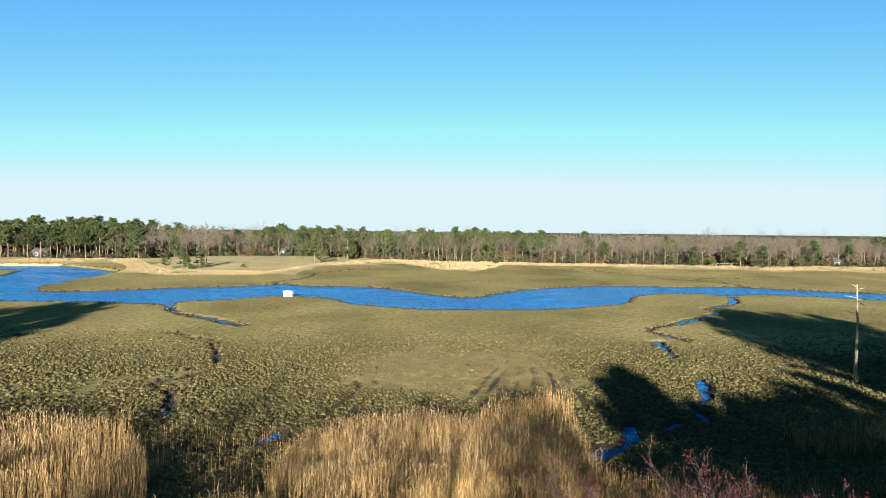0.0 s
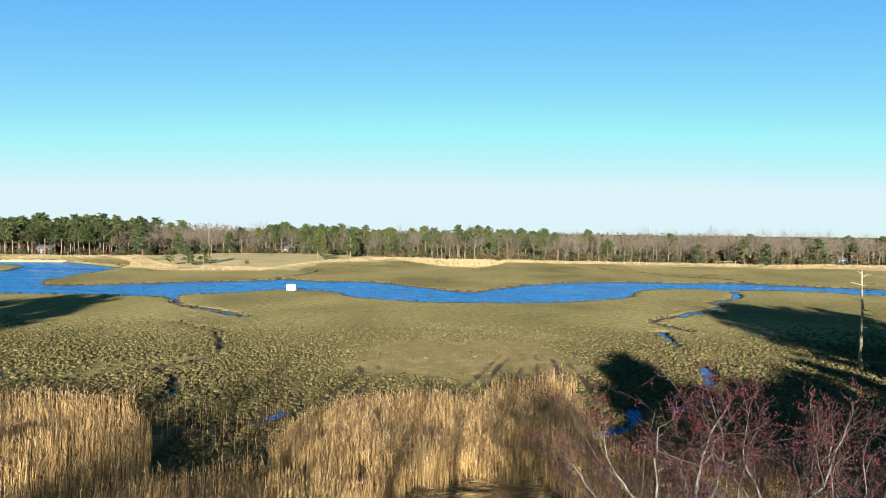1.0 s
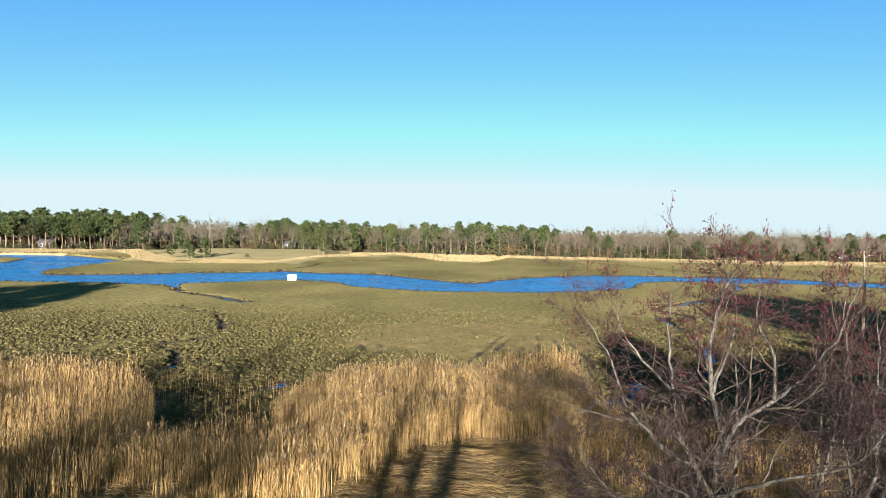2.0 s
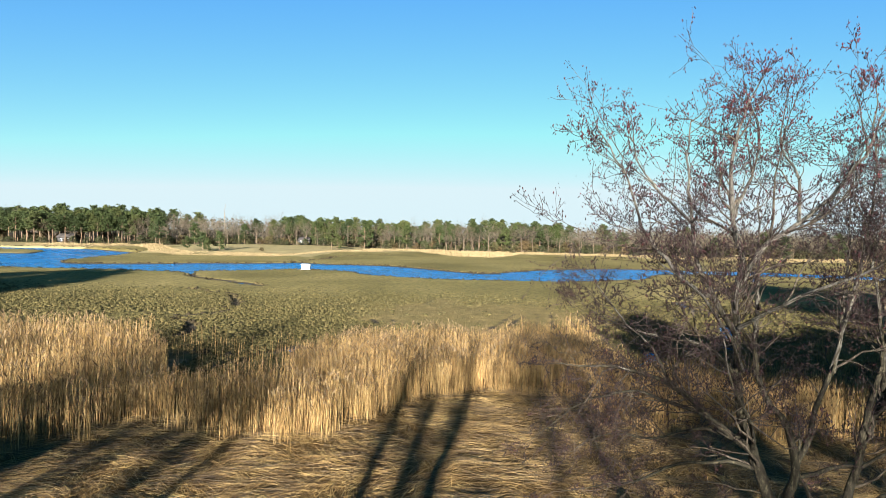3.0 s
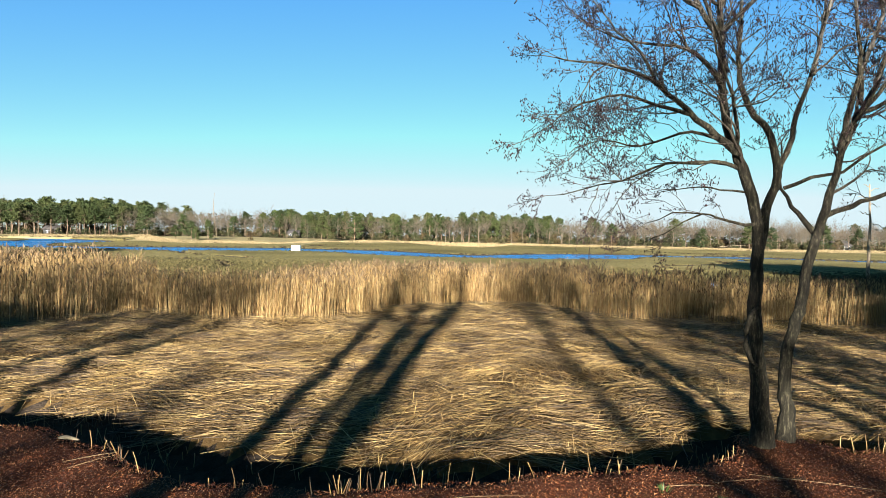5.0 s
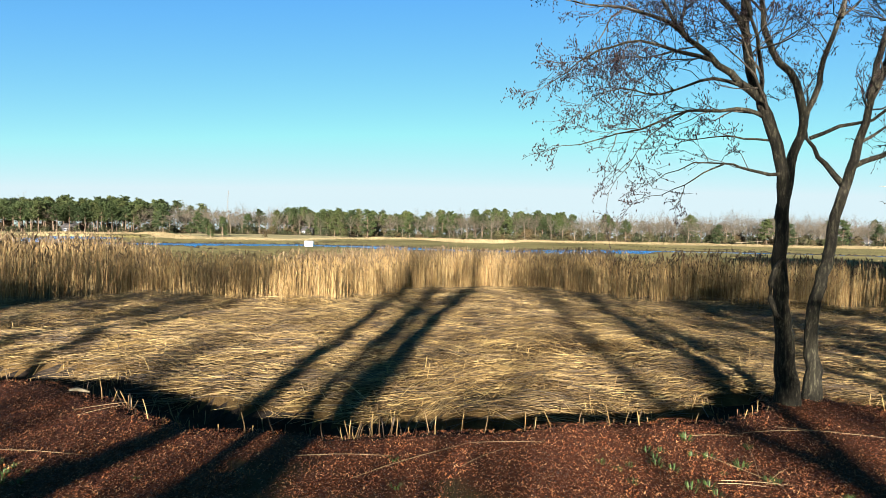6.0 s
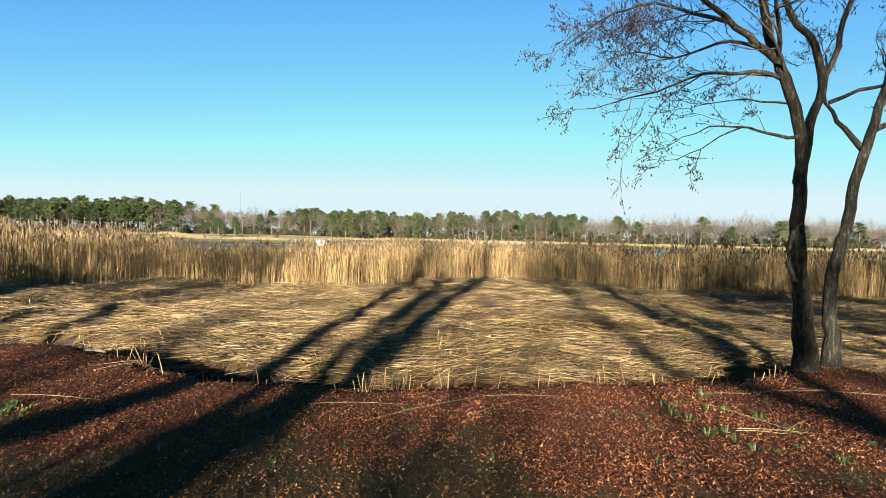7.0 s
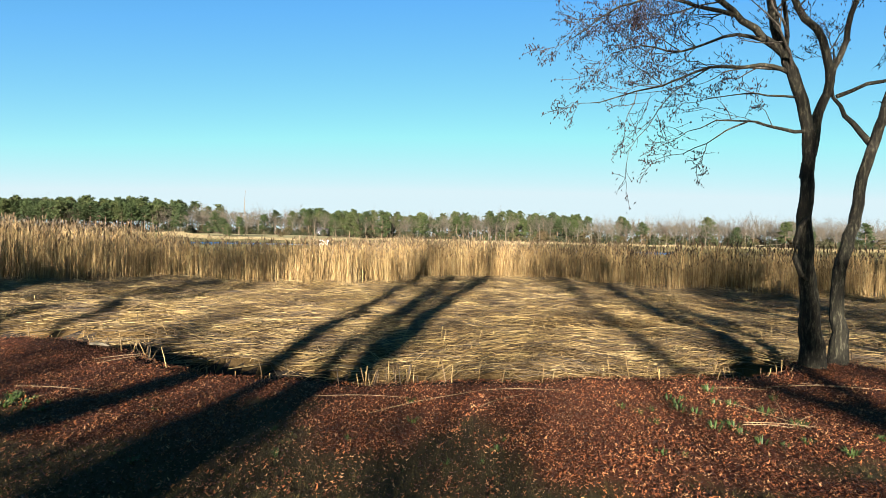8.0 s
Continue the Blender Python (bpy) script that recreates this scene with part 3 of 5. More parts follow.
def build_reeds():
    left = [(-62, 19.6), (-17, 21.3), (-15.3, 22.0), (-14.4, 23.4), (-13.8, 25.6), (-15, 32.1), (-19, 38.8), (-22, 42.6), (-62, 45.5)]
    midl = [(-15.5, 25.6), (-13.4, 25.3), (-10.6, 24.7), (-8.5, 24.3), (-6.4, 23.6), (-6, 30.1), (-8.5, 31.5), (-14, 31.1)]
    mud = [(-22, 41.7), (-17, 36.9), (-9, 33), (-8, 41.7), (-10, 43.6), (-20, 45.5)]
    mid = [(-6.7, 23.9), (-5.5, 22.7), (-4.1, 23.8), (-2.9, 27.0), (-1.4, 29.6), (0.3, 31.3), (3, 32.3), (6, 31.3), (8.4, 29.5), (12, 33), (12, 41.7),
           (5, 46), (-5, 44.6), (-8, 41.7), (-9, 34.9), (-6, 30.1)]
    midb = [(5, 44.6), (12, 41.7), (13.4, 50.8), (10, 51.8), (6.5, 49.4)]
    right = [(8.2, 29.3), (9.6, 25.7), (11.4, 26.8), (13.1, 27.2), (14.3, 25.2), (17.7, 25.6), (30, 26.5), (44, 24.4), (46, 32.1), (30, 34), (12, 34)]
    rfar = [(28, 41.7), (36, 40.7), (37, 44.1), (29, 44.6)]
    reed_bed("reed_bed", "tall golden dry reeds beside the cut straw", [(left, 34000, 1.0)], 3.02, 3)
    reed_bed("reed_bed", "golden dry reeds in loose clumps on mud", [(midl, 3600, 1.0), (mud, 420, 0.85)], 2.25, 4)
    reed_bed("reed_bed", "dense golden dry reeds with feathery tops", [(mid, 36000, 1.0), (midb, 2300, 1.0)], 2.3, 5)
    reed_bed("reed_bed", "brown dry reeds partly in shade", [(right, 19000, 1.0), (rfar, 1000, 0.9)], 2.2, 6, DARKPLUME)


build_reeds()


def build_straw():
    """Reed stalks lying flat in swathes."""
    n = 120000
    P = np.column_stack([rng.uniform(-24, 26, n), rng.uniform(9.5, 35, n)])
    e = P[:, 1] - lawn_edge(P[:, 0])
    front = np.interp(P[:, 0], [-24, -15.2, -14, -10.7, -7, -5.2, -3.7, -2.4, 0.6, 4.6, 7, 9.6, 13, 15, 26], [22, 24, 26.5, 26.5, 25.5, 24.5, 27.5, 31, 33.5, 33.5, 33, 30, 29, 27.5, 28])
    near = 1.0 / (1.0 + (P[:, 1] / 16.0) ** 2)
    P = P[(e > ditch_width(P[:, 0]) + 0.02 + 0.5 * (vnoise(P[:, 0], P[:, 1], 0.7, 18) - 0.5)) & (P[:, 1] < front) & (rng.random(n) < 0.35 + near)]
    m = len(P)
    swath = (vnoise(P[:, 0], P[:, 1], 2.8, 31) - 0.5) * 2.6 + (vnoise(P[:, 0], P[:, 1], 0.9, 32) - 0.5) * 2.2 + rng.normal(0, 0.32, m) + np.where(rng.random(m) < 0.14, rng.uniform(-1.6, 1.6, m), 0.0)
    L = rng.uniform(0.3, 1.7, m)
    tv, tt = tube([(-0.5, 0, 0.0), (-0.05, 0.015, 0.03), (0.5, -0.01, 0.0)], [0.0052, 0.0050, 0.003], 3, False)
    c, s = np.cos(swath)[:, None], np.sin(swath)[:, None]
    x = tv[None, :, 0] * L[:, None]
    wd = rng.uniform(0.8, 1.5, m)[:, None]
    y = tv[None, :, 1] * wd
    tilt = rng.normal(0, 0.11, m)[:, None]
    z = tv[None, :, 2] * wd + x * tilt
    X, Y = x * c - y * s + P[:, 0:1], x * s + y * c + P[:, 1:2]
    Z = ground_z(P[:, 0], P[:, 1])[:, None] + z + (rng.uniform(0.0, 0.10, m) + 0.34 * np.clip(vnoise(P[:, 0], P[:, 1], 1.0, 35) - 0.4, 0, 1))[:, None]
    V = np.stack([X, Y, Z], -1).reshape(-1, 3)
    T = (tt[None] + (np.arange(m) * len(tv))[:, None, None]).reshape(-1, 3)
    ob = new("flattened_straw", tri_mesh("flattened_straw", V, T, STRAW))
    tagged(ob, "mown golden reed straw lying flat in swathes", "straw", kind="stuff")
    # short cut stubs, on the flat and in the ditch
    n = 6500
    Q = np.column_stack([rng.uniform(-12, 13, n), 8.5 + 14 * rng.random(n) ** 2.0])
    e = Q[:, 1] - lawn_edge(Q[:, 0])
    keep = (e > -0.14) & ((e < ditch_width(Q[:, 0]) + 0.2) & (vnoise(Q[:, 0], Q[:, 1], 0.7, 19) > 0.52) | (rng.random(n) < 0.22))
    Q = Q[keep]
    m = len(Q)
    pos = np.column_stack([Q, ground_z(Q[:, 0], Q[:, 1]) - 0.02])
    stub = tube([(0, 0, 0), (0.02, 0, 0.5), (0.03, 0.01, 1.0)], [0.0075, 0.007, 0.006], 4)
    V, T = scatter(stub, pos, rng.uniform(0, 6.28, m), rng.uniform(0.08, 0.34, m), rng.normal(0, 0.22, (m, 2)), rng.uniform(0.8, 1.3, m))
    ob = new("reed_stubble", tri_mesh("reed_stubble", V, T, STRAW))
    tagged(ob, "short cut reed stubble standing in dark mud", "stubble", kind="stuff")


build_straw()


def tuft_template(seed, blades, spread, w):
    g = np.random.default_rng(seed)
    V, T = [], []
    for k in range(blades):
        a = g.uniform(0, 6.28)
        r = spread * math.sqrt(g.random()) * 0.6
        b = np.array([r * math.cos(a), r * math.sin(a), 0])
        o = spread * g.uniform(0.3, 1.0)
        tip = b + (o * math.cos(a), o * math.sin(a), g.uniform(0.6, 1.0))
        mid = b * 0.5 + tip * 0.5 + (0, 0, 0.18)
        p = np.array([-math.sin(a), math.cos(a), 0]) * w
        i = len(V)
        V += [b - p, b + p, mid + p * 0.8, mid - p * 0.8, tip]
        T += [(i, i + 1, i + 2), (i, i + 2, i + 3), (i + 3, i + 2, i + 4)]
    return np.array(V), np.array(T)


def mound_template(seed):
    """A shaggy low dome of cordgrass."""
    g = np.random.default_rng(seed)
    n = 4
    ring = [(math.cos(a) * r, math.sin(a) * r, 0.0) for a, r in zip(np.arange(n) * 6.283 / n, g.uniform(0.36, 0.6, n))]
    ring2 = [(math.cos(a) * r, math.sin(a) * r, z) for a, r, z in zip(np.arange(n) * 6.283 / n + 0.5, g.uniform(0.15, 0.45, n), g.uniform(0.25, 0.8, n))]
    top = [(g.uniform(-0.1, 0.1), g.uniform(-0.1, 0.1), 0.6)]
    V = np.array(ring + ring2 + top)
    T = []
    for i in range(n):
        j = (i + 1) % n
        T += [(i, j, n + i), (j, n + j, n + i), (n + i, n + j, 2 * n)]
    return join([(V, np.array(T)), tuft_template(seed + 50, 5, 0.6, 0.045)])


def build_marsh_grass():
    n = 62000
    y = 33 + (96 - 33) * rng.random(n) ** 1.25
    x = rng.uniform(-0.88, 0.92, n) * (y + 5)
    d = wet(x, y)
    mid = (x > -8) & (x < 12) & (y < 45)
    left = (x < -17) & (y < 43)
    keep = (rng.random(n) < tufted(x, y) * 1.1 + 0.02) & (d < -0.45) & ~mid & ~left & (ruts(x, y) < 0.2)
    x, y = x[keep], y[keep]
    m = len(x)
    pos = np.column_stack([x, y, ground_z(x, y) - 0.05])
    S = rng.uniform(0.14, 0.38, m) * (1.05 - 0.5 * smoothstep(60, 105, y))
    W = 0.2 + 0.5 * rng.random(m) ** 1.6
    pieces = []
    for k in range(5):
        s = slice(k, None, 5)
        pieces.append(scatter(mound_template(60 + k), pos[s], rng.uniform(0, 6.28, len(pos[s])), S[s], rng.normal(0, 0.18, (len(pos[s]), 2)), W[s]))
    ob = new("marsh_grass", tri_mesh("marsh_grass", *join(pieces), TUSSOCK))
    tagged(ob, "olive brown cordgrass tussocks across the marsh", "marsh grass", kind="stuff")
    # ragged grass along the creek edges
    Q = np.concatenate([NEAR_BANK, FAR_BANK, *[l for l, w in DITCH_LINES]])
    Q = Q[(np.abs(Q[:, 0]) < 0.85 * Q[:, 1] + 8)]
    Q = np.repeat(Q, 4, axis=0) + rng.normal(0, 0.45, (len(Q) * 4, 2))
    d = wet(Q[:, 0], Q[:, 1])
    Q = Q[(d < -0.15) & (d > -1.6)]
    m = len(Q)
    pos = np.column_stack([Q, ground_z(Q[:, 0], Q[:, 1]) - 0.06])
    ob = new("bank_grass", tri_mesh("bank_grass", *scatter(mound_template(91), pos, rng.uniform(0, 6.28, m), rng.uniform(0.16, 0.48, m), rng.normal(0, 0.1, (m, 2)), rng.uniform(0.4, 0.95, m)), BANKGRASS))
    tagged(ob, "ragged brown grass edging the muddy creek banks", "marsh grass", kind="stuff")


build_marsh_grass()


def build_lawn():
    # fallen leaves
    n = 210000
    y = np.where(rng.random(n) < 0.92, 4.9 + 6.6 * rng.random(n) ** 1.2, rng.uniform(-7, 4, n))
    x = rng.uniform(-0.95, 1.0, n) * (np.abs(y) + 1.5)
    e = y - lawn_edge(x)
    gr = smoothstep(0.42, 0.62, vnoise(x, y, 1.1, 21) * 0.6 + 0.4 * vnoise(x, y, 0.35, 22) + 0.20 * (6.5 - y) - 0.05 * np.clip(x, 0, 4))
    k = (e < 0.05 + 0.25 * vnoise(x, y, 0.3, 8)) & (rng.random(n) < 0.97 - 0.74 * gr)
    x, y = x[k], y[k]
    m = len(x)
    leaf = (np.array([(-0.5, 0, 0.16), (0.06, -0.24, 0.03), (0.55, 0.05, 0.2), (-0.04, 0.22, 0.09), (0, 0, -0.04)]), np.array([(0, 1, 4), (1, 2, 4), (2, 3, 4), (3, 0, 4)]))
    pos = np.column_stack([x, y, ground_z(x, y) + rng.uniform(0.004, 0.022, m)])
    L = 0.011 + 0.030 * rng.random(m) ** 1.6
    V, T = scatter(leaf, pos, rng.uniform(0, 6.28, m), L * rng.uniform(0.6, 1.6, m), rng.normal(0, 0.6, (m, 2)), L)
    # tip each leaf at random
    C = np.repeat(pos, 5, axis=0)
    tip = np.repeat(rng.normal(0, 0.55, (m, 2)), 5, axis=0)
    V[:, 2] += np.abs((V[:, 0] - C[:, 0]) * tip[:, 0] + (V[:, 1] - C[:, 1]) * tip[:, 1])
    ob = new("leaf_litter", tri_mesh("leaf_litter", V, T, LEAF))
    tagged(ob, "rust red fallen leaves covering the lawn edge", "leaves", kind="stuff")
    # short winter grass
    n = 150000
    y = np.where(rng.random(n) < 0.92, 4.6 + 5.0 * rng.random(n) ** 1.4, rng.uniform(-7, 4, n))
    x = rng.uniform(-0.95, 1.0, n) * (np.abs(y) + 1.5)
    gr = smoothstep(0.42, 0.62, vnoise(x, y, 1.1, 21) * 0.6 + 0.4 * vnoise(x, y, 0.35, 22) + 0.20 * (6.5 - y) - 0.05 * np.clip(x, 0, 4))
    k = (y < lawn_edge(x) - 0.1) & (rng.random(n) < 0.08 + 0.92 * gr)
    x, y = x[k], y[k]
    m = len(x)
    blade = (np.array([(-0.05, 0, 0), (0.05, 0, 0), (0.038, 0.16, 0.55), (-0.038, 0.16, 0.55), (0, 0.55, 0.9)]), np.array([(0, 1, 2), (0, 2, 3), (3, 2, 4)]))
    pos = np.column_stack([x, y, ground_z(x, y) - 0.005])
    H = 0.014 + 0.034 * rng.random(m) ** 1.6
    V, T = scatter(blade, pos, rng.uniform(0, 6.28, m), H, rng.normal(0, 0.5, (m, 2)), H)
    ob = new("lawn_grass", tri_mesh("lawn_grass", V, T, GRASS))
    tagged(ob, "short winter-brown lawn grass with fallen leaves", "grass", kind="stuff")


build_lawn()


# ---------------------------------------------------------------- small things on the lawn
def green_shoot():
    V, T = tuft_template(5, 22, 0.8, 0.06)
    return tri_mesh("green_shoot", V, T, GREEN)


SHOOT = green_shoot()
for x, y, s in ((0.3, 7.9, 0.10), (0.4, 7.2, 0.11), (4.1, 8.8, 0.17), (3.4, 8.3, 0.15), (4.5, 7.6, 0.12), (4.8, 8.6, 0.10), (-3.8, 7.2, 0.13), (-4.0, 7.0, 0.14),
                (-3.5, 7.05, 0.10), (-4.3, 7.15, 0.12), (3.7, 7.5, 0.09), (2.9, 7.8, 0.09), (5.1, 7.2, 0.10), (4.0, 6.9, 0.09),
                *((rng.normal(-4.1, 0.28), rng.normal(7.3, 0.18), rng.uniform(0.08, 0.15)) for k in range(16)),
                *((rng.uniform(2.6, 5.4), rng.uniform(6.5, 8.5), rng.uniform(0.07, 0.16)) for k in range(22)),
                *((rng.uniform(-2.4, 1.6), rng.uniform(5.8, 7.4), rng.uniform(0.05, 0.09)) for k in range(14))):
    g = new("grass_tuft", SHOOT)
    g.matrix_world = pose(x, y, float(ground_z(x, y)) - 0.01, 0, 0, 47 * x) @ Matrix.Diagonal((0.8 * s, 0.8 * s, 0.7 * s, 1))
    tagged(g, "bright green spring shoots among red leaves", "grass tuft", "green shoots on the lawn")


def lying_stick(x0, y0, x1, y1, r, mat, label, lift=0.03):
    n = 6
    t = np.linspace(0, 1, n)
    bow = 0.03 * np.sin(t * 3.14) * (1 if x0 + y1 > x1 + 8 else -1)
    xs, ys = x0 + (x1 - x0) * t + bow, y0 + (y1 - y0) * t + bow
    zs = ground_z(xs, ys) + r + 0.006 + lift * np.sin(t * 3.14)
    V, T = tube(np.column_stack([xs, ys, zs]), np.linspace(r, r * 0.6, n), 6)
    tagged(new("reed_stalk", tri_mesh("reed_stalk", V, T, mat, True)), label, "stalk", "loose stalks on the lawn")


for x0, y0, x1, y1 in ((-0.9, 8.0, 0.3, 8.02), (-0.1, 7.4, 1.2, 8.5), (1.2, 8.5, 2.2, 8.58), (1.1, 7.8, 1.7, 8.4), (4.0, 8.9, 4.95, 9.0), (3.9, 7.52, 4.5, 7.45), (3.95, 7.6, 4.75, 7.52),
                       (4.0, 8.5, 4.6, 7.5), (4.4, 7.5, 4.95, 8.0), (-4.6, 9.4, -3.6, 9.85), (-4.4, 9.2, -3.7, 9.8), (-4.5, 7.9, -3.3, 7.8), (4.85, 8.75, 4.4, 7.6), (5.6, 9.4, 7.4, 8.9), (4.9, 9.1, 6.4, 9.3)):
    lying_stick(x0, y0, x1, y1, 0.0042, STICKPALE, "pale dry reed stalk lying on red leaves")


def driftwood():
    V, T = tube([(0, 0, 0.03), (0.12, 0.01, 0.05), (0.26, -0.02, 0.045), (0.36, 0.0, 0.02)], [0.02, 0.032, 0.028, 0.012], 7)
    ob = new("driftwood", tri_mesh("driftwood", V, T, DEADWOOD, True))
    ob.matrix_world = pose(-5.22, 10.22, float(ground_z(-5.1, 10.0)) + 0.01, 0, 0, -6)
    tagged(ob, "short pale driftwood piece at the ditch edge", "driftwood")


driftwood()


# ---------------------------------------------------------------- trees
def grow(start, direction, length, radius, level, out, tips, g, levels, droop=0.0, kids=(3, 5), sides=(5, 4, 3, 3, 3), up=0.25, wig=0.16, thin=0.0):
    """One branch with its side branches, as tubes."""
    n = 4 if level < 1 else 3 if level < levels - 1 else 2
    p = np.array(start, dtype=float)
    d = np.array(direction, dtype=float)
    d /= np.linalg.norm(d)
    path = [p.copy()]
    for k in range(n):
        d = d + g.normal(0, wig, 3) + np.array([0, 0, up * 0.35])
        d /= np.linalg.norm(d)
        p = p + d * length / n
        path.append(p.copy())
    r = np.maximum(np.linspace(radius, radius * 0.42, n + 1), thin)
    out.append((level, tube(path, r, sides[min(level, 4)], False)))
    if level >= levels - 1:
        tips.append((path[-1], d.copy()))
        tips.append((path[-2], d.copy()))
        return
    path = np.array(path)
    for k in range(g.integers(kids[0], kids[1] + 1)):
        f = g.uniform(0.3, 1.0)
        i = min(int(f * n), n - 1)
        q = path[i] + (path[i + 1] - path[i]) * (f * n - i)
        t = path[i + 1] - path[i]
        t = t / np.linalg.norm(t)
        s = g.normal(0, 1, 3)
        s -= s.dot(t) * t
        s /= np.linalg.norm(s) + 1e-6
        a = g.uniform(0.5, 0.95)
        grow(q, t * math.cos(a) + s * math.sin(a), length * g.uniform(0.5, 0.75) * (1.1 - 0.35 * f), radius * (0.62 - 0.22 * f), level + 1, out, tips, g, levels, droop, kids, sides, up, wig, thin)
    grow(path[-1], d, length * 0.6, radius * 0.42, level + 1, out, tips, g, levels, droop, kids, sides, up, wig, thin)


def bare_tree(seed, height, spread, kids=(3, 5)):
    """Trunk and twigs of a leafless tree, about height tall."""
    g = np.random.default_rng(seed)
    n = 7
    z = np.linspace(0, height * 0.62, n)
    x = np.cumsum(g.normal(0, 0.035 * height / n, n))
    y = np.cumsum(g.normal(0, 0.035 * height / n, n))
    path = np.column_stack([x - x[0], y - y[0], z])
    R = 0.013 * height
    trunk = tube(path, R * np.array([1.25, 1.0, 0.92, 0.85, 0.72, 0.6, 0.45]), 6, False)
    out, tips = [], []
    for k in range(9):
        f = g.uniform(0.38, 1.0)
        i = min(int(f * (n - 1)), n - 2)
        q = path[i] + (path[i + 1] - path[i]) * (f * (n - 1) - i)
        a = g.uniform(0, 6.28)
        el = g.uniform(0.45, 1.1)
        grow(q, (math.cos(a) * math.cos(el) * spread, math.sin(a) * math.cos(el) * spread, math.sin(el)), height * g.uniform(0.24, 0.36), R * 0.42, 0, out, tips, g, 3, kids=kids, sides=(4, 3, 3, 3), up=0.3)
    twigs = join([t for l, t in out])
    return trunk, twigs


def needle_clump(seed, n=5):
    g = np.random.default_rng(seed)
    V, T = [], []
    for k in range(n):
        a, el = g.uniform(0, 6.28), g.uniform(-0.3, 1.2)
        d = np.array([math.cos(a) * math.cos(el), math.sin(a) * math.cos(el), math.sin(el)])
        s = np.cross(d, g.normal(0, 1, 3))
        s /= np.linalg.norm(s)
        i = len(V)
        V += [d * 0.1 - s * 0.22, d * 0.1 + s * 0.22, d * 0.9 + s * 0.3, d * 1.0 - s * 0.15]
        T += [(i, i + 1, i + 2), (i, i + 2, i + 3)]
    return np.array(V), np.array(T)


def pine_tree(seed, height, bare, width, clumps):
    """A loblolly-like pine: clear trunk, boughs, rounded open crown of needle clumps."""
    g = np.random.default_rng(seed)
    n = 8
    z = np.linspace(0, height * 0.97, n)
    x, y = np.cumsum(g.normal(0, 0.012 * height / n * 3, n)), np.cumsum(g.normal(0, 0.012 * height / n * 3, n))
    path = np.column_stack([x - x[0], y - y[0], z])
    R = 0.0125 * height
    trunk = [tube(path, R * np.linspace(1.15, 0.2, n), 7, False)]
    pos, sc = [], []
    boughs = int(clumps / 9)
    for k in range(boughs):
        f = bare + (1 - bare) * (k + g.random()) / boughs
        h = f * height * 0.97
        b = np.array([np.interp(h, z, path[:, 0]), np.interp(h, z, path[:, 1]), h])
        u = (f - bare) / (1 - bare)
        L = width * height * (0.35 + 0.65 * math.sin(min(1.0, 0.25 + u * 0.9) * 3.0)) * g.uniform(0.6, 1.1) if u < 0.93 else width * height * 0.25
        a = g.uniform(0, 6.28)
        el = g.uniform(-0.05, 0.45) + 0.5 * u
        d = np.array([math.cos(a) * math.cos(el), math.sin(a) * math.cos(el), math.sin(el)])
        e = b + d * L
        trunk.append(tube([b, b + d * L * 0.55 + (0, 0, -0.03 * L), e], [R * 0.24, R * 0.16, R * 0.06], 3, False))
        for j in range(9):
            t = g.uniform(0.4, 1.08)
            pos.append(b + d * L * t + g.normal(0, 0.028 * height, 3) * (1, 1, 0.55))
            sc.append(height * g.uniform(0.030, 0.060))
    pos, sc = np.array(pos), np.array(sc)
    pieces = []
    for k in range(4):
        s = slice(k, None, 4)
        pieces.append(scatter(needle_clump(seed * 7 + k), pos[s], g.uniform(0, 6.28, len(pos[s])), sc[s] * 0.8, None, sc[s]))
    return join(trunk), join(pieces)


def shrub_geo(seed, clumps=60):
    g = np.random.default_rng(seed)
    a, r = g.uniform(0, 6.28, clumps), np.sqrt(g.random(clumps))
    h = g.random(clumps)
    rr = r * 0.5 * np.sqrt(np.clip(1.05 - h ** 2, 0.05, 1))
    pos = np.column_stack([np.cos(a) * rr, np.sin(a) * rr, 0.08 + h * 0.85])
    stems = [tube([(0, 0, 0), (0.3 * q[0], 0.3 * q[1], 0.5 * q[2]), q], [0.02, 0.014, 0.006], 3, False) for q in pos[:14]]
    return join(stems), join([scatter(needle_clump(seed * 5 + k, 6), pos[k::3], g.uniform(0, 6.28, len(pos[k::3])), np.full(len(pos[k::3]), 0.13), None, g.uniform(0.11, 0.2, len(pos[k::3]))) for k in range(3)])


def tree_thing(name, trunk, crown, bark, leaf, crown_name, label, category, group):
    t = new(name, None)
    part("trunk", tri_mesh("trunk", *trunk, bark, True), t)
    part(crown_name, tri_mesh(crown_name, *crown, leaf), t)
    return tagged(t, label, category, group)


def stock(k, kind):
    """Prototype trees, 1 m tall in scale units of their own height."""
    if kind == "pine":
        return tree_thing("pine_tree", *pine_tree(100 + k, 16.0, (0.46, 0.38, 0.5, 0.25, 0.10, 0.66)[k], (0.23, 0.24, 0.20, 0.25, 0.25, 0.19)[k], (340, 360, 320, 400, 440, 330)[k]), PINEBARK, NEEDLE, "crown", "green pine with a tall bare trunk at the marsh edge", "tree", "trees along the far shore")
    if kind == "bare":
        return tree_thing("bare_tree", *bare_tree(200 + k, 14.0, (1.0, 0.8, 1.15, 0.7, 0.9, 0.55)[k], ((3, 5), (3, 4), (3, 5), (4, 5), (3, 5), (1, 2))[k]), GREYBARK, TWIG, "crown", "leafless grey-brown tree at the marsh edge", "tree", "trees along the far shore")
    return tree_thing("shrub", *shrub_geo(300 + k), GREYBARK, SHRUBLEAF, "leaves", "dark evergreen shrub under the far trees", "shrub", "shrubs along the far shore")


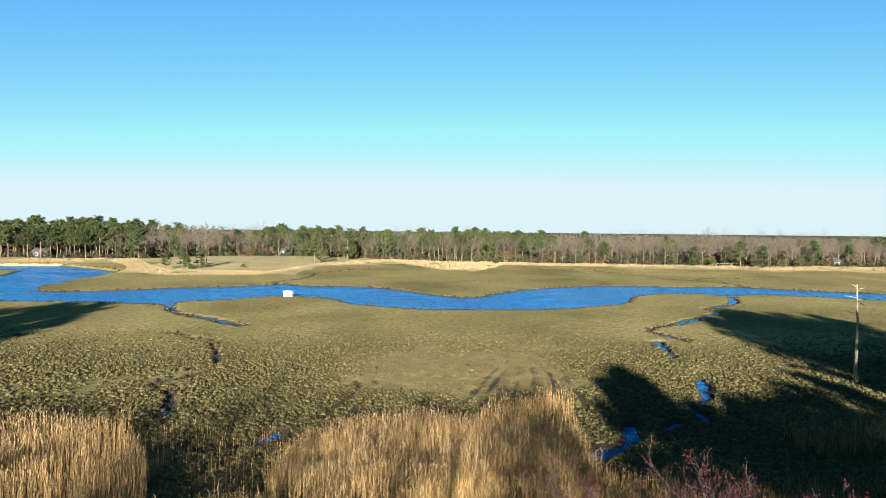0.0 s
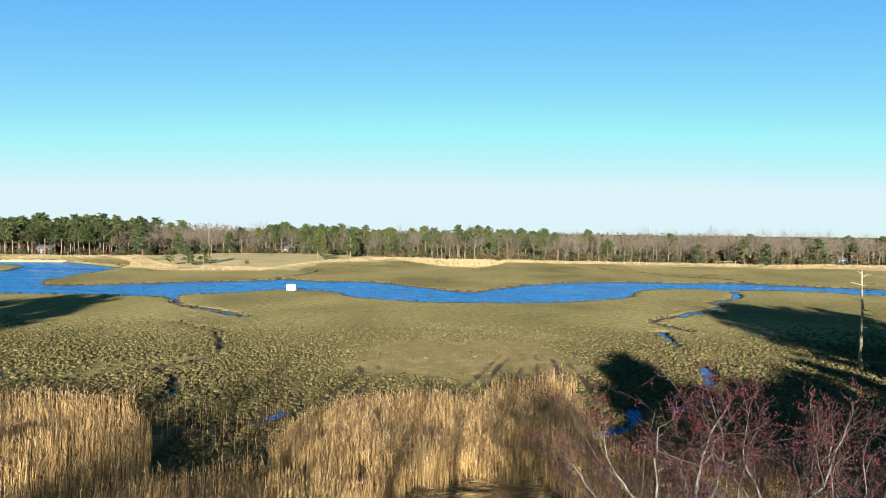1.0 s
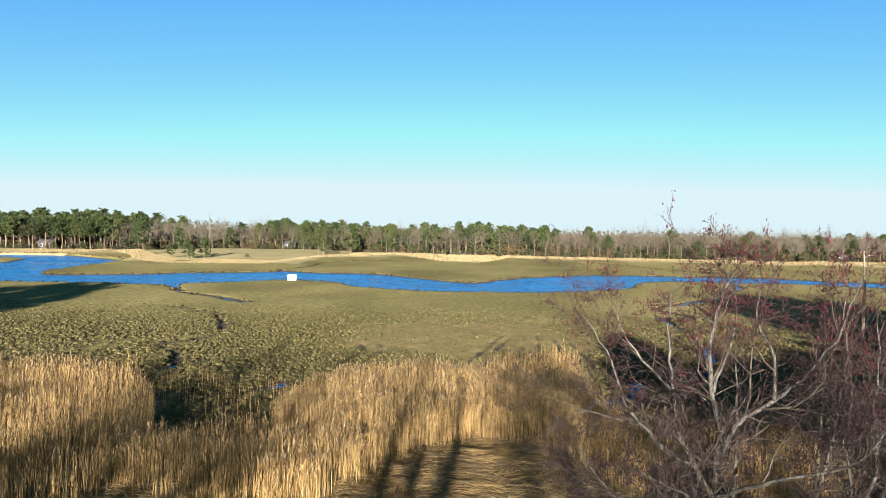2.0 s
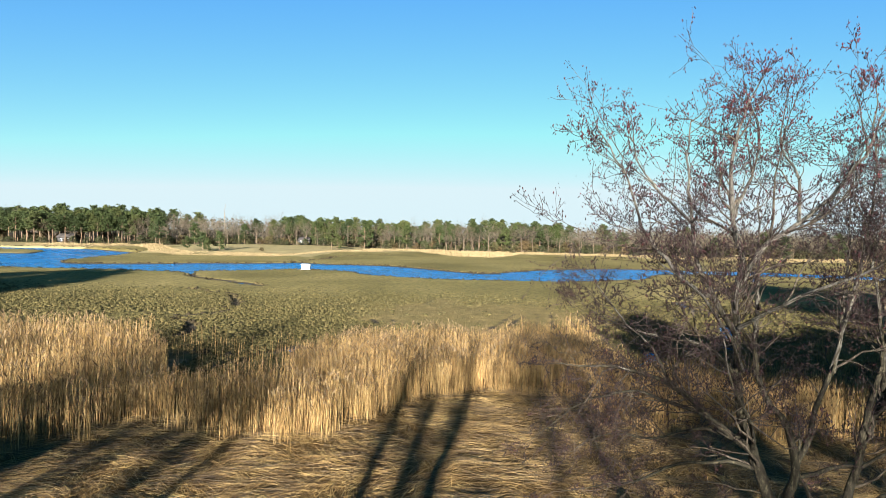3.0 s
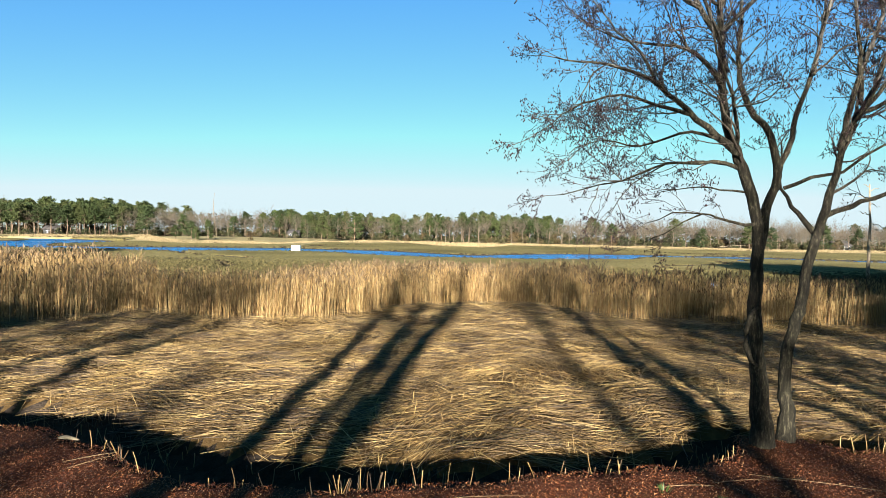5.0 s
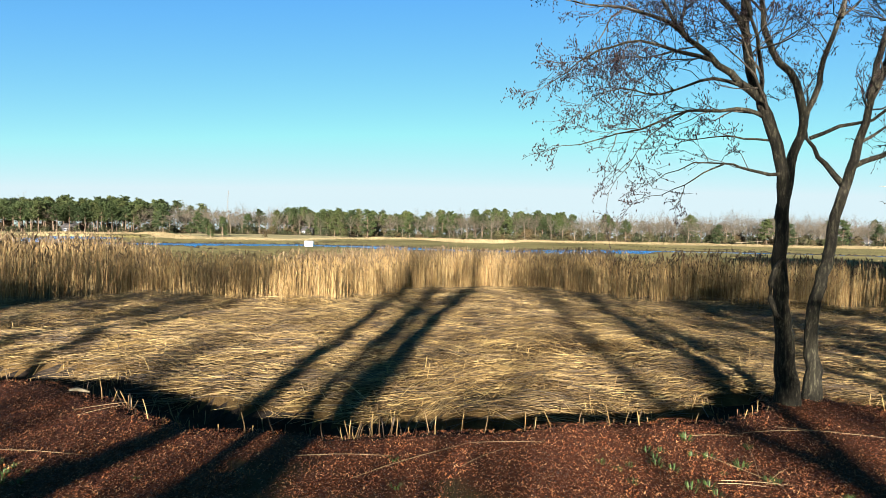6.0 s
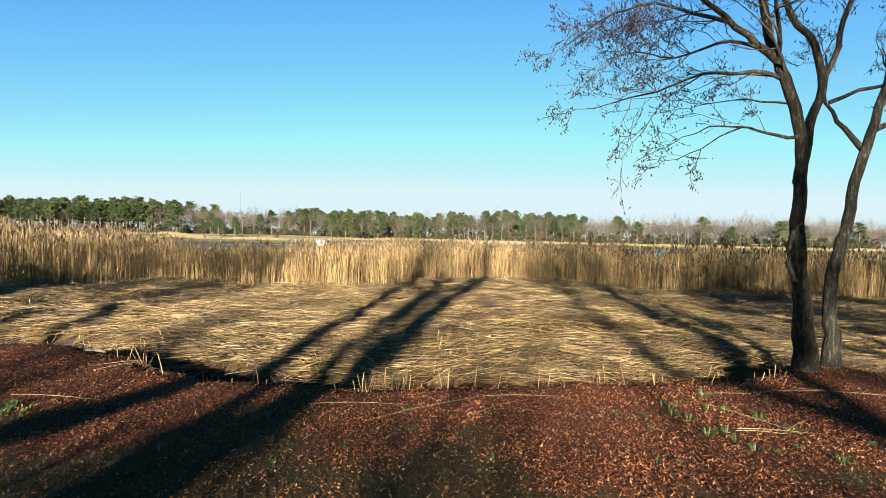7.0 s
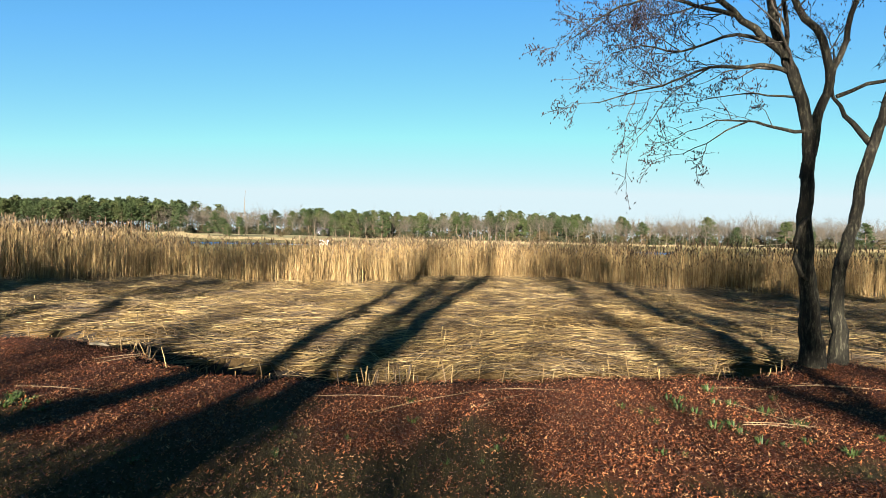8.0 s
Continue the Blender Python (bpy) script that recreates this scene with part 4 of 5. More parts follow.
STOCK = {"pine": [stock(k, "pine") for k in range(6)], "bare": [stock(k, "bare") for k in range(6)], "shrub": [stock(k, "shrub") for k in range(3)]}
USED = set()


def plant(kind, k, x, y, s, yaw, tall=1.0):
    src = STOCK[kind][k]
    m = pose(x, y, float(ground_z(x, y)) - 0.1, 0, 0, yaw)
    if src.name not in USED:
        USED.add(src.name)
        src.scale = (s, s, s * tall)
        src.matrix_basis = m @ Matrix.Diagonal((s, s, s * tall, 1))
        return src
    ob = copy_thing(src, m)
    ob.scale = (s, s, s * tall)
    return ob


def shore_y(x):
    return float(np.interp(x, [-330, -180, -140, -100, -60, -20, 10, 60, 120, 190, 330], [268, 272, 278, 298, 302, 288, 270, 262, 255, 254, 252]))


def mixture(x):
    """Share of pines and tree height along the far shore."""
    p = float(np.interp(x, [-330, -162, -152, -147, -100, -94, -62, -40, -30, -10, 0, 14, 26, 60, 70, 200, 330], [0.95, 0.95, 0.6, 0.05, 0.05, 0.75, 0.8, 0.5, 0.65, 0.45, 0.3, 0.6, 0.65, 0.65, 0.10, 0.10, 0.12]))
    h = float(np.interp(x, [-330, -175, -155, -140, -100, -60, -30, 20, 60, 80, 110, 165, 200, 260, 330], [21, 20.5, 18, 18, 17, 16.5, 17, 17.5, 16.5, 15.5, 17.5, 17.5, 16.5, 15.5, 15]))
    return p, h


def build_shore_trees():
    g = np.random.default_rng(12)
    for row, (dy, gap) in enumerate(((0, 4.4), (7, 3.8), (16, 4.2), (30, 6.0), (50, 6.2))):
        x = -262 + 2 * row
        while x < 262:
            p, h = mixture(x)
            y = shore_y(x) + dy + g.uniform(-2.5, 2.5)
            pine = g.random() < (p if p > 0.9 else p * (0.3, 0.5, 1.15, 1.3, 1.3)[row])
            s = h * g.uniform(0.84, 1.06) * (0.72, 0.78, 0.86, 0.92, 0.97, 0.99)[row]
            if pine:
                k = int(g.integers(0, 3)) if p > 0.85 or g.random() < 0.6 else int(g.integers(3, 5))
                plant("pine", k, x, y, s * 1.22 / 16.0, g.uniform(0, 360), 0.82)
            else:
                plant("bare", int(g.integers(0, 5)), x, y, s * 1.02 / 14.0, g.uniform(0, 360))
            x += gap * g.uniform(0.7, 1.3)
    x = -255.0
    while x < 255:
        p, h = mixture(x)
        if g.random() < 0.9:
            s = g.uniform(2.2, 6.0) * (1.0 if p < 0.9 else 0.7)
            plant("shrub", int(g.integers(0, 3)), x, shore_y(x) + g.uniform(-4, 5), s, g.uniform(0, 360), g.uniform(0.7, 1.1))
        x += 2.2 * g.uniform(0.6, 1.4)
    x = -255.0
    while x < 255:
        plant("shrub", int(g.integers(0, 3)), x, shore_y(x) + g.uniform(9, 26), g.uniform(4.0, 7.5), g.uniform(0, 360), g.uniform(0.7, 1.0))
        x += 3.6 * g.uniform(0.6, 1.4)
    # single trees on the near side of the wood
    for kind, k, x, y, h in (("pine", 3, -139, 262, 13.5), ("pine", 4, -125, 268, 10.5), ("pine", 4, -93, 207, 7.0), ("pine", 4, -88, 210, 7.5), ("pine", 3, -98, 205, 5.5), ("pine", 4, -90, 204, 5.0),
                             ("pine", 3, -56, 262, 11.5), ("pine", 4, -51, 250, 7.5), ("pine", 4, -43, 278, 14), ("pine", 4, 143, 236, 10), ("pine", 3, 138, 244, 12),
                             ("bare", 2, 186, 240, 7), ("bare", 4, -68, 282, 9), ("pine", 4, 118, 246, 9)):
        plant(kind, k, x, y, h / (16.0 if kind == "pine" else 14.0) * 1.3, 40 * k + x, 0.77)
    plant("shrub", 1, -73, 214, 2.2, 20, 0.7)


build_shore_trees()


def build_far_woods():
    g = np.random.default_rng(77)
    n = 26000
    x = g.uniform(-900, 900, n)
    y = 345 + 150 * g.random(n) + 0.05 * np.abs(x)
    h = np.array([mixture(min(max(float(a), -330), 330))[1] for a in x]) * (0.74 + 0.26 * vnoise(x, y, 22, 71))
    z = h * (0.05 + 0.85 * g.random(n) ** 0.7)
    pos = np.column_stack([x, y, z])
    pieces = [scatter(needle_clump(400 + k, 5), pos[k::3], g.uniform(0, 6.28, len(pos[k::3])), g.uniform(0.7, 1.4, len(pos[k::3])), None, g.uniform(0.8, 1.7, len(pos[k::3]))) for k in range(3)]
    m = island_mat("far_wood_crowns", [(0.0, (0.016, 0.024, 0.009)), (0.3, (0.024, 0.030, 0.013)), (0.5, (0.040, 0.032, 0.024)), (1.0, (0.060, 0.049, 0.040))], 0.9, 0.1)
    trunks = [tube([(a, b, 0), (a, b, c)], [0.2, 0.12], 3, False) for a, b, c in zip(x[:500], y[:500], z[:500])]
    ob = new("far_woods", tri_mesh("far_woods", *join(pieces + trunks), m))
    tagged(ob, "distant mixed brown and green winter woods", "woods", kind="stuff")


build_far_woods()


def build_fringe():
    """Pale reeds between the far marsh and the wood."""
    g = np.random.default_rng(31)
    n = 80000
    x = g.uniform(-190, 235, n)
    back = np.interp(x, [-190, -140, -110, -95, -60, -48, -20, 10, 60, 120, 190, 235], [262, 260, 217, 202, 202, 253, 277, 266, 257, 250, 248, 246])
    deep = np.interp(x, [-190, -140, -110, -95, -60, -48, -20, -6, 8, 27, 33, 60, 120, 190, 235], [16, 14, 14, 10, 9, 22, 12, 24, 46, 28, 9, 9, 12, 16, 18])
    deep = deep * (0.7 + 0.5 * vnoise(x, x * 0, 9, 3))
    y = back - deep * 1.25 * g.random(n) ** 1.3
    k = vnoise(x, y, 5, 33) > 0.22
    x, y = x[k], y[k]
    m = len(x)
    spike = (np.array([(-0.5, -0.2, 0), (0.5, -0.2, 0), (0, 0.5, 0), (0.15, 0.1, 1.0), (-0.3, 0.0, 0.85)]), np.array([(0, 1, 3), (1, 2, 3), (2, 0, 4)]))
    pos = np.column_stack([x, y, ground_z(x, y) - 0.05])
    V, T = scatter(spike, pos, g.uniform(0, 6.28, m), g.uniform(0.5, 1.2, m) * (0.6 + 0.6 * vnoise(x, y, 7, 5)) * np.where((x < -40) & (x > -125), 0.5, 1.0), g.normal(0, 0.12, (m, 2)), g.uniform(0.05, 0.15, m))
    ob = new("reed_fringe", tri_mesh("reed_fringe", V, T, FRINGE))
    tagged(ob, "pale straw-coloured reeds fringing the far wood", "reeds", kind="stuff")


build_fringe()


# unseen shore trees behind and beside the viewpoint, which cast the long shadows
def build_home_trees():
    # low pines and small bare trees are added only to spread the shade
    for kind, x, y, h, k in (("bare", -2.5, -9.5, 12.5, 5), ("bare", 5.9, -24, 16, 5), ("bare", 12.2, -5, 13, 2), ("bare", 14.4, -4, 12.5, 3), ("pine", 20.2, -5, 9.5, 4), ("pine", 21.4, -3, 11, 4), ("pine", 22.6, -5, 12, 4), ("pine", 26.3, -2, 12.5, 4), ("pine", 30, -2, 12.5, 4), ("bare", 8.4, -8, 12, 2), ("bare", -9.7, -6.5, 14.2, 5), ("bare", -11.9, -8, 15, 5), ("bare", -16.8, -6, 15, 3), ("bare", -19.2, -5.5, 14.5, 3), ("bare", -17.8, -8, 15.5, 0), ("pine", -16.4, -4, 6.6, 4), ("bare", -14.6, -7, 13.5, 2), ("bare", -0.4, -8, 5.4, 0), ("bare", -3.2, -6, 5.0, 2), ("bare", -6.6, -5, 5.0, 2), ("bare", -1.6, -5, 4.6, 3), ("bare", 1.9, -9, 5.4, 3), ("bare", -5.6, -7, 5.6, 0),
                       ("bare", 9.2, -5.5, 12, 5), ("bare", 11, -3.5, 13, 5), ("bare", 10.2, -9, 13, 1), ("bare", 13, -6, 12.5, 1), ("bare", 15.5, -3, 12, 1), ("pine", 19, -4, 16.5, 5), ("pine", 16, -5, 15.5, 5), ("pine", 22, 0, 9.5, 4), ("pine", 24.6, 1, 10.5, 4), ("pine", 28, 0, 11, 4), ("pine", 18.3, -3.5, 15.5, 5), ("pine", 20.8, -2, 12, 4), ("pine", 23, -3, 13, 3), ("pine", 27, -5, 14, 4), ("pine", 31, -5, 14, 3),
                       ("pine", -21, -5, 8.6, 3), ("pine", -24.5, -5, 8.0, 3), ("pine", -28, -4, 11, 3), ("pine", -17.5, 1, 6, 4), ("pine", 21.5, -6, 13, 1), ("pine", 25, -4, 13, 3), ("pine", 29, -8, 14.5, 1), ("pine", 34, -3, 14, 3), ("pine", 40, 2, 14.5, 1),
                       ("pine", 49.5, 8, 16, 3), ("pine", 47.5, 24, 19, 1), ("pine", 53.5, 30, 19, 3), ("pine", 59.5, 34, 20, 4), ("pine", 65.5, 30, 20, 3), ("pine", 71.5, 26, 20, 1),
                       ("pine", -70, 34, 19, 1), ("pine", -75, 40, 20, 3), ("pine", -82, 36, 20, 4), ("pine", -88, 28, 20, 3),
                       ("pine", -66, 22, 18, 4), ("pine", -68.5, 25, 18.5, 4), ("pine", -73, 37, 19.5, 4), ("pine", -79, 39, 19.5, 4), ("pine", -85, 34, 19, 4), ("pine", -78, 34, 18, 4),
                       ("pine", 50, 27, 19, 4), ("pine", 51.5, 24, 19, 4), ("pine", 53.5, 27, 19.5, 4), ("pine", 55.5, 30, 20, 4), ("pine", 57.5, 27, 19.5, 4), ("pine", 58.5, 31, 20, 4), ("pine", 61.5, 31, 20, 4), ("pine", 63.5, 26, 19.5, 4),
                       ("pine", 65.5, 22, 19.5, 4), ("pine", 67.5, 24, 19.5, 4), ("pine", 69.5, 18, 19, 4), ("pine", 71.5, 14, 18.5, 4), ("pine", 74.5, 12, 18, 4), ("pine", 50.5, 18, 16, 4), ("pine", 55.5, 20, 17, 4), ("pine", 60.5, 20, 17, 4),
                       ("pine", 65.5, 14, 16, 4), ("pine", 36, 0, 14, 4), ("pine", 32, -1, 13, 4), ("pine", 41, 4, 13, 4)):
        ob = plant(kind, k, x, y, h / 16.0, 31 * x) if kind == "pine" else plant(kind, k, x, y, h / 14.0 * 1.55, 31 * x, 0.65)
        tagged(ob, "unseen shore pine placed to cast shade" if kind == "pine" else "unseen leafless shore tree with bare boughs placed to cast shade", "tree", "trees on the home shore")


build_home_trees()


def leaning_tree(yt, limbs, seed):
    """A tall bare shore tree. Each limb: (sideways place, reach of its shade) points from the foot up, and its thickness."""
    g = np.random.default_rng(seed)
    rise, drift = math.tan(SUN_EL), math.tan(SUN_AZ)
    wood, twigs, tips = [], [], []
    for pts, r0, r1 in limbs:
        P = np.array([(a + drift * yt, yt, max(0.5, 0.55 + (b - yt) * rise)) for a, b in pts])
        Q = smooth_line(P[:, [0, 2]], 0.5)
        path = np.column_stack([Q[:, 0], np.full(len(Q), yt), Q[:, 1]])
        wood.append(tube(path, np.linspace(r0, r1, len(path)) * np.clip(1.08 - np.linspace(0, 1, len(path)) ** 6, 0.1, 1.0), 8, True))
        for k in range(16):
            i = int(g.uniform(0.55, 0.99) * (len(path) - 1))
            a, el = g.uniform(0, 6.28), g.uniform(0.4, 1.1)
            grow(path[i], (math.cos(a) * math.cos(el), math.sin(a) * math.cos(el), math.sin(el)), g.uniform(1.2, 2.6), 0.05, 0, twigs, tips, g, 3, kids=(2, 4), sides=(4, 3, 3, 3), up=0.3)
    t = tree_thing("bare_tree", join(wood), join([v for l, v in twigs]), GREYBARK, TWIG, "crown", "tall leaning leafless tree on the home shore", "tree", "trees on the home shore")
    return t


leaning_tree(-6.0, [([(-4.3, -6), (-4.1, 6.9), (-3.6, 8.5), (-3.0, 11.6), (-2.9, 14.4), (-3.1, 22), (-3.0, 34), (-2.4, 48)], 0.26, 0.18)], 51)
leaning_tree(-7.0, [([(-2.5, -7), (-2.0, 6.6), (-1.6, 8.7), (-1.45, 11.7), (-1.1, 14.4), (-0.75, 22), (-0.3, 25), (0.3, 34), (0.3, 46)], 0.34, 0.20), ([(-2.2, 2), (-2.25, 8), (-2.0, 13), (-1.9, 22), (-1.2, 34)], 0.18, 0.10)], 52)
leaning_tree(-21.0, [([(4.6, -21), (5.0, 7.5), (5.3, 9.2), (5.5, 11), (5.75, 13.5), (5.7, 18), (5.75, 24), (6.0, 34), (6.3, 44)], 0.32, 0.2), ([(5.2, 8.8), (4.6, 10.4), (3.95, 12.3), (3.9, 15), (3.7, 22), (3.95, 27), (4.1, 38)], 0.24, 0.16)], 53)
# one unseen shrub, added to shade the left of the lawn
tagged(plant("shrub", 2, -6.4, -2.6, 2.2, 30, 1.0), "dark evergreen shrub added out of view for its shade", "shrub", "shrubs on the home shore")


# ---------------------------------------------------------------- the red maple by the ditch
def limb_path(xz, depth):
    """A limb in its upright plane, with its depth along the way."""
    P = np.array([(x, d, z) for (x, z), d in zip(xz, depth)])
    t = np.arange(len(P))
    Q = smooth_line(P[:, [0, 2]], 0.18)
    v = np.linspace(0, len(P) - 1, len(Q))
    return np.column_stack([Q[:, 0], np.interp(v, t, P[:, 1]), Q[:, 1]])


def build_maple():
    g = np.random.default_rng(5)
    Y0 = 10.65
    limbs = [
        # centre line (x, z), depth at each, thickness at foot and tip, sides
        ([(6.56, 0.6), (6.47, 1.75), (6.38, 2.5), (6.34, 3.3), (6.36, 3.97), (6.33, 4.64), (6.22, 5.1), (6.04, 5.58), (5.93, 5.91), (5.8, 6.34), (5.7, 7.0), (5.66, 7.7), (5.6, 8.35), (5.66, 9.0), (5.45, 9.8), (5.36, 10.7), (5.6, 11.6)],
         [0.0] * 6 + [0, 0, 0.05, 0.1, 0.1, 0.1, 0.05, 0.0, -0.1, -0.2, -0.2], 0.165, 0.014, 10),
        ([(7.10, 0.6), (7.09, 1.4), (7.07, 2.2), (7.15, 2.8), (7.32, 3.5), (7.48, 4.37), (7.61, 4.77), (7.74, 5.36), (7.91, 5.95), (8.18, 6.54), (8.5, 7.13), (8.85, 8.1), (9.1, 9.2), (9.3, 10.4)],
         [0.25] * 8 + [0.3, 0.35, 0.4, 0.5, 0.6, 0.7], 0.135, 0.014, 10),
        ([(6.36, 3.9), (6.46, 4.55), (6.57, 5.0), (6.7, 5.3), (6.73, 5.7), (6.62, 6.17), (6.37, 6.54), (6.16, 7.0), (6.1, 7.8), (6.2, 8.9), (6.3, 10.0)], [0.05, 0.1, 0.15, 0.2, 0.25, 0.3, 0.35, 0.4, 0.5, 0.6, 0.7], 0.10, 0.012, 8),
        ([(6.72, 5.25), (6.87, 5.9), (7.03, 6.56), (7.2, 7.2), (7.36, 8.05), (7.5, 9.1), (7.5, 10.4), (7.4, 11.3)], [0.2, 0.15, 0.1, 0.0, -0.1, -0.2, -0.3, -0.4], 0.055, 0.01, 7),
        ([(5.96, 5.85), (5.42, 6.25), (5.08, 6.56), (4.74, 6.83), (4.35, 7.05), (3.87, 7.2), (3.39, 7.25), (2.75, 7.3)], [0.05, 0.0, 0, 0, -0.1, -0.1, -0.2, -0.3], 0.075, 0.01, 7),
        ([(4.75, 6.8), (4.55, 7.0), (4.24, 7.53), (3.85, 7.9), (3.4, 8.5)], [0.0, 0.0, 0.05, 0.1, 0.15], 0.04, 0.009, 6),
        ([(5.1, 6.5), (4.5, 6.65), (3.97, 6.8), (3.5, 6.7), (3.14, 6.55), (2.5, 6.1)], [0.0, 0.05, 0.1, 0.1, 0.1, 0.1], 0.038, 0.007, 6),
        ([(5.6, 6.1), (5.2, 6.2), (4.8, 6.1), (4.4, 5.95), (3.7, 6.05), (3.2, 5.9)], [0.0, 0.1, 0.15, 0.2, 0.2, 0.2], 0.034, 0.007, 6),
        ([(6.02, 5.56), (5.73, 5.69), (5.34, 5.69), (4.77, 5.63), (4.3, 5.45), (3.6, 5.25), (2.9, 5.05)], [0.0, 0, 0, 0, 0, 0.05, 0.1], 0.04, 0.007, 6),
        ([(5.76, 6.85), (5.58, 7.18), (5.33, 7.46), (5.09, 7.59), (4.61, 7.68), (3.94, 7.8), (3.3, 8.1)], [0.1, 0.1, 0.1, 0.1, 0.15, 0.2, 0.2], 0.055, 0.01, 6),
        ([(6.3, 4.62), (5.94, 4.65), (5.66, 4.76), (5.38, 4.8), (4.9, 4.8), (4.45, 4.62)], [0.0, 0.0, 0.05, 0.1, 0.1, 0.1], 0.034, 0.007, 6),
        ([(5.4, 4.8), (5.1, 4.65), (4.8, 4.45), (4.4, 4.3)], [0.1, 0.1, 0.15, 0.2], 0.017, 0.006, 5),
        ([(6.15, 5.2), (5.74, 5.24), (5.36, 5.26), (4.8, 5.2)], [0.0, 0.1, 0.2, 0.3], 0.022, 0.006, 5),
        ([(5.66, 7.75), (5.3, 8.35), (5.05, 8.95), (4.98, 9.6), (4.86, 10.5), (4.95, 11.3)], [0.1, 0.2, 0.3, 0.3, 0.4, 0.4], 0.055, 0.01, 6),
        ([(5.3, 8.35), (4.8, 8.6), (4.45, 9.0), (4.0, 9.5), (3.75, 10.1), (3.3, 10.9)], [0.2, 0.1, 0.0, -0.1, -0.2, -0.3], 0.045, 0.009, 6),
        ([(4.98, 9.6), (4.5, 10.1), (4.1, 10.7), (4.0, 11.2)], [0.3, 0.5, 0.6, 0.7], 0.03, 0.008, 6),
        ([(5.62, 8.3), (5.9, 9.1), (6.4, 9.6), (6.95, 10.15), (7.35, 10.85), (7.6, 11.6)], [0.1, 0.0, -0.2, -0.3, -0.4, -0.4], 0.055, 0.01, 6),
        ([(6.4, 9.6), (6.45, 10.3), (6.25, 10.9), (6.35, 11.5)], [-0.2, -0.1, 0.1, 0.2], 0.032, 0.008, 6),
        ([(5.5, 9.7), (5.85, 10.4), (6.0, 11.1), (5.85, 11.9)], [0.0, 0.2, 0.3, 0.4], 0.028, 0.008, 6),
        ([(8.3, 6.8), (8.05, 7.6), (7.85, 8.3), (7.55, 9.1), (7.5, 10.0)], [0.4, 0.1, -0.1, -0.3, -0.4], 0.045, 0.009, 6),
        ([(7.9, 5.95), (8.03, 6.73), (8.24, 7.5), (8.4, 8.3), (8.3, 9.6), (8.3, 10.8)], [0.3, 0.25, 0.2, 0.1, 0.0, 0.1], 0.06, 0.01, 6),
        ([(7.52, 4.5), (7.26, 4.86), (7.06, 5.15), (6.98, 5.5), (7.1, 6.2)], [0.3, 0.35, 0.4, 0.5, 0.7], 0.055, 0.012, 6),
        ([(7.6, 4.8), (8.05, 5.02), (8.7, 5.24), (9.6, 5.4), (10.5, 5.4)], [0.25, 0.2, 0.2, 0.1, 0.1], 0.055, 0.01, 6),
        ([(7.03, 5.3), (7.44, 5.5), (7.92, 5.61), (8.4, 6.0), (8.9, 6.25), (9.8, 6.7)], [0.4, 0.3, 0.1, -0.1, -0.2, -0.3], 0.04, 0.008, 6),
        ([(8.2, 6.6), (9.0, 7.0), (9.8, 7.6), (10.7, 8.0)], [0.3, 0.3, 0.2, 0.2], 0.045, 0.008, 6),
        ([(5.95, 5.9), (5.6, 6.5), (5.1, 7.2), (4.7, 8.0)], [0.0, -0.6, -1.0, -1.3], 0.04, 0.009, 6),
        ([(5.72, 7.2), (5.2, 7.9), (4.5, 8.5), (3.7, 9.0)], [0.0, -0.6, -1.2, -1.6], 0.045, 0.009, 6),
        ([(5.62, 7.9), (6.2, 8.5), (6.8, 9.0), (7.2, 9.8)], [0.0, -0.7, -1.3, -1.7], 0.042, 0.009, 6),
        ([(8.0, 6.3), (8.4, 7.2), (9.0, 8.2), (9.4, 9.2)], [0.3, -0.3, -0.8, -1.2], 0.042, 0.009, 6),
        ([(7.2, 7.2), (7.6, 8.2), (8.0, 9.4), (8.2, 10.6)], [0.0, 0.5, 0.9, 1.2], 0.035, 0.008, 6),
    ]
    wood, twigs, tips = [], [], []
    for i, (xz, dep, r0, r1, sides) in enumerate(limbs):
        P = limb_path(xz, [Y0 + d for d in dep])
        n = len(P)
        u = np.linspace(0, 1, n)
        R = r0 + (r1 - r0) * u ** 0.75
        L0 = np.linalg.norm(np.diff(P, axis=0), axis=1).sum()
        if i < 2:
            R = R * (1 + 0.55 * np.exp(-u * 26)) * (1 + 0.05 * np.sin(u * 17 + 2 * i) + 0.03 * np.sin(u * 31 + i))
        P = P + g.normal(0, 0.013, P.shape) + 0.05 * np.column_stack([np.sin(u * L0 * 2.6 + i), np.cos(u * L0 * 3.1 + 2 * i), 0 * u]) * min(1.0, i / 2) * (u * (1 - 0.3 * u))[:, None]
        wood.append(tube(P, R, sides))
        L = np.linalg.norm(np.diff(P, axis=0), axis=1).sum()
        lo = 0.45 if i < 2 else 0.25
        count = int(L * (5.0 if i < 2 else 5.6 if r0 > 0.027 else 4.0))
        for k in range(count):
            f = g.uniform(lo, 1.0)
            j = min(int(f * (n - 1)), n - 2)
            if P[j][2] < 6.4 and P[j][0] > 5.2 and g.random() < 0.6 or P[j][2] < 5.4 and g.random() < 0.6:
                continue
            t = P[j + 1] - P[j]
            t = t / np.linalg.norm(t)
            s = g.normal(0, 1, 3) * (1, 0.9, 0.8)
            s -= s.dot(t) * t
            s /= np.linalg.norm(s)
            a = g.uniform(0.5, 1.0)
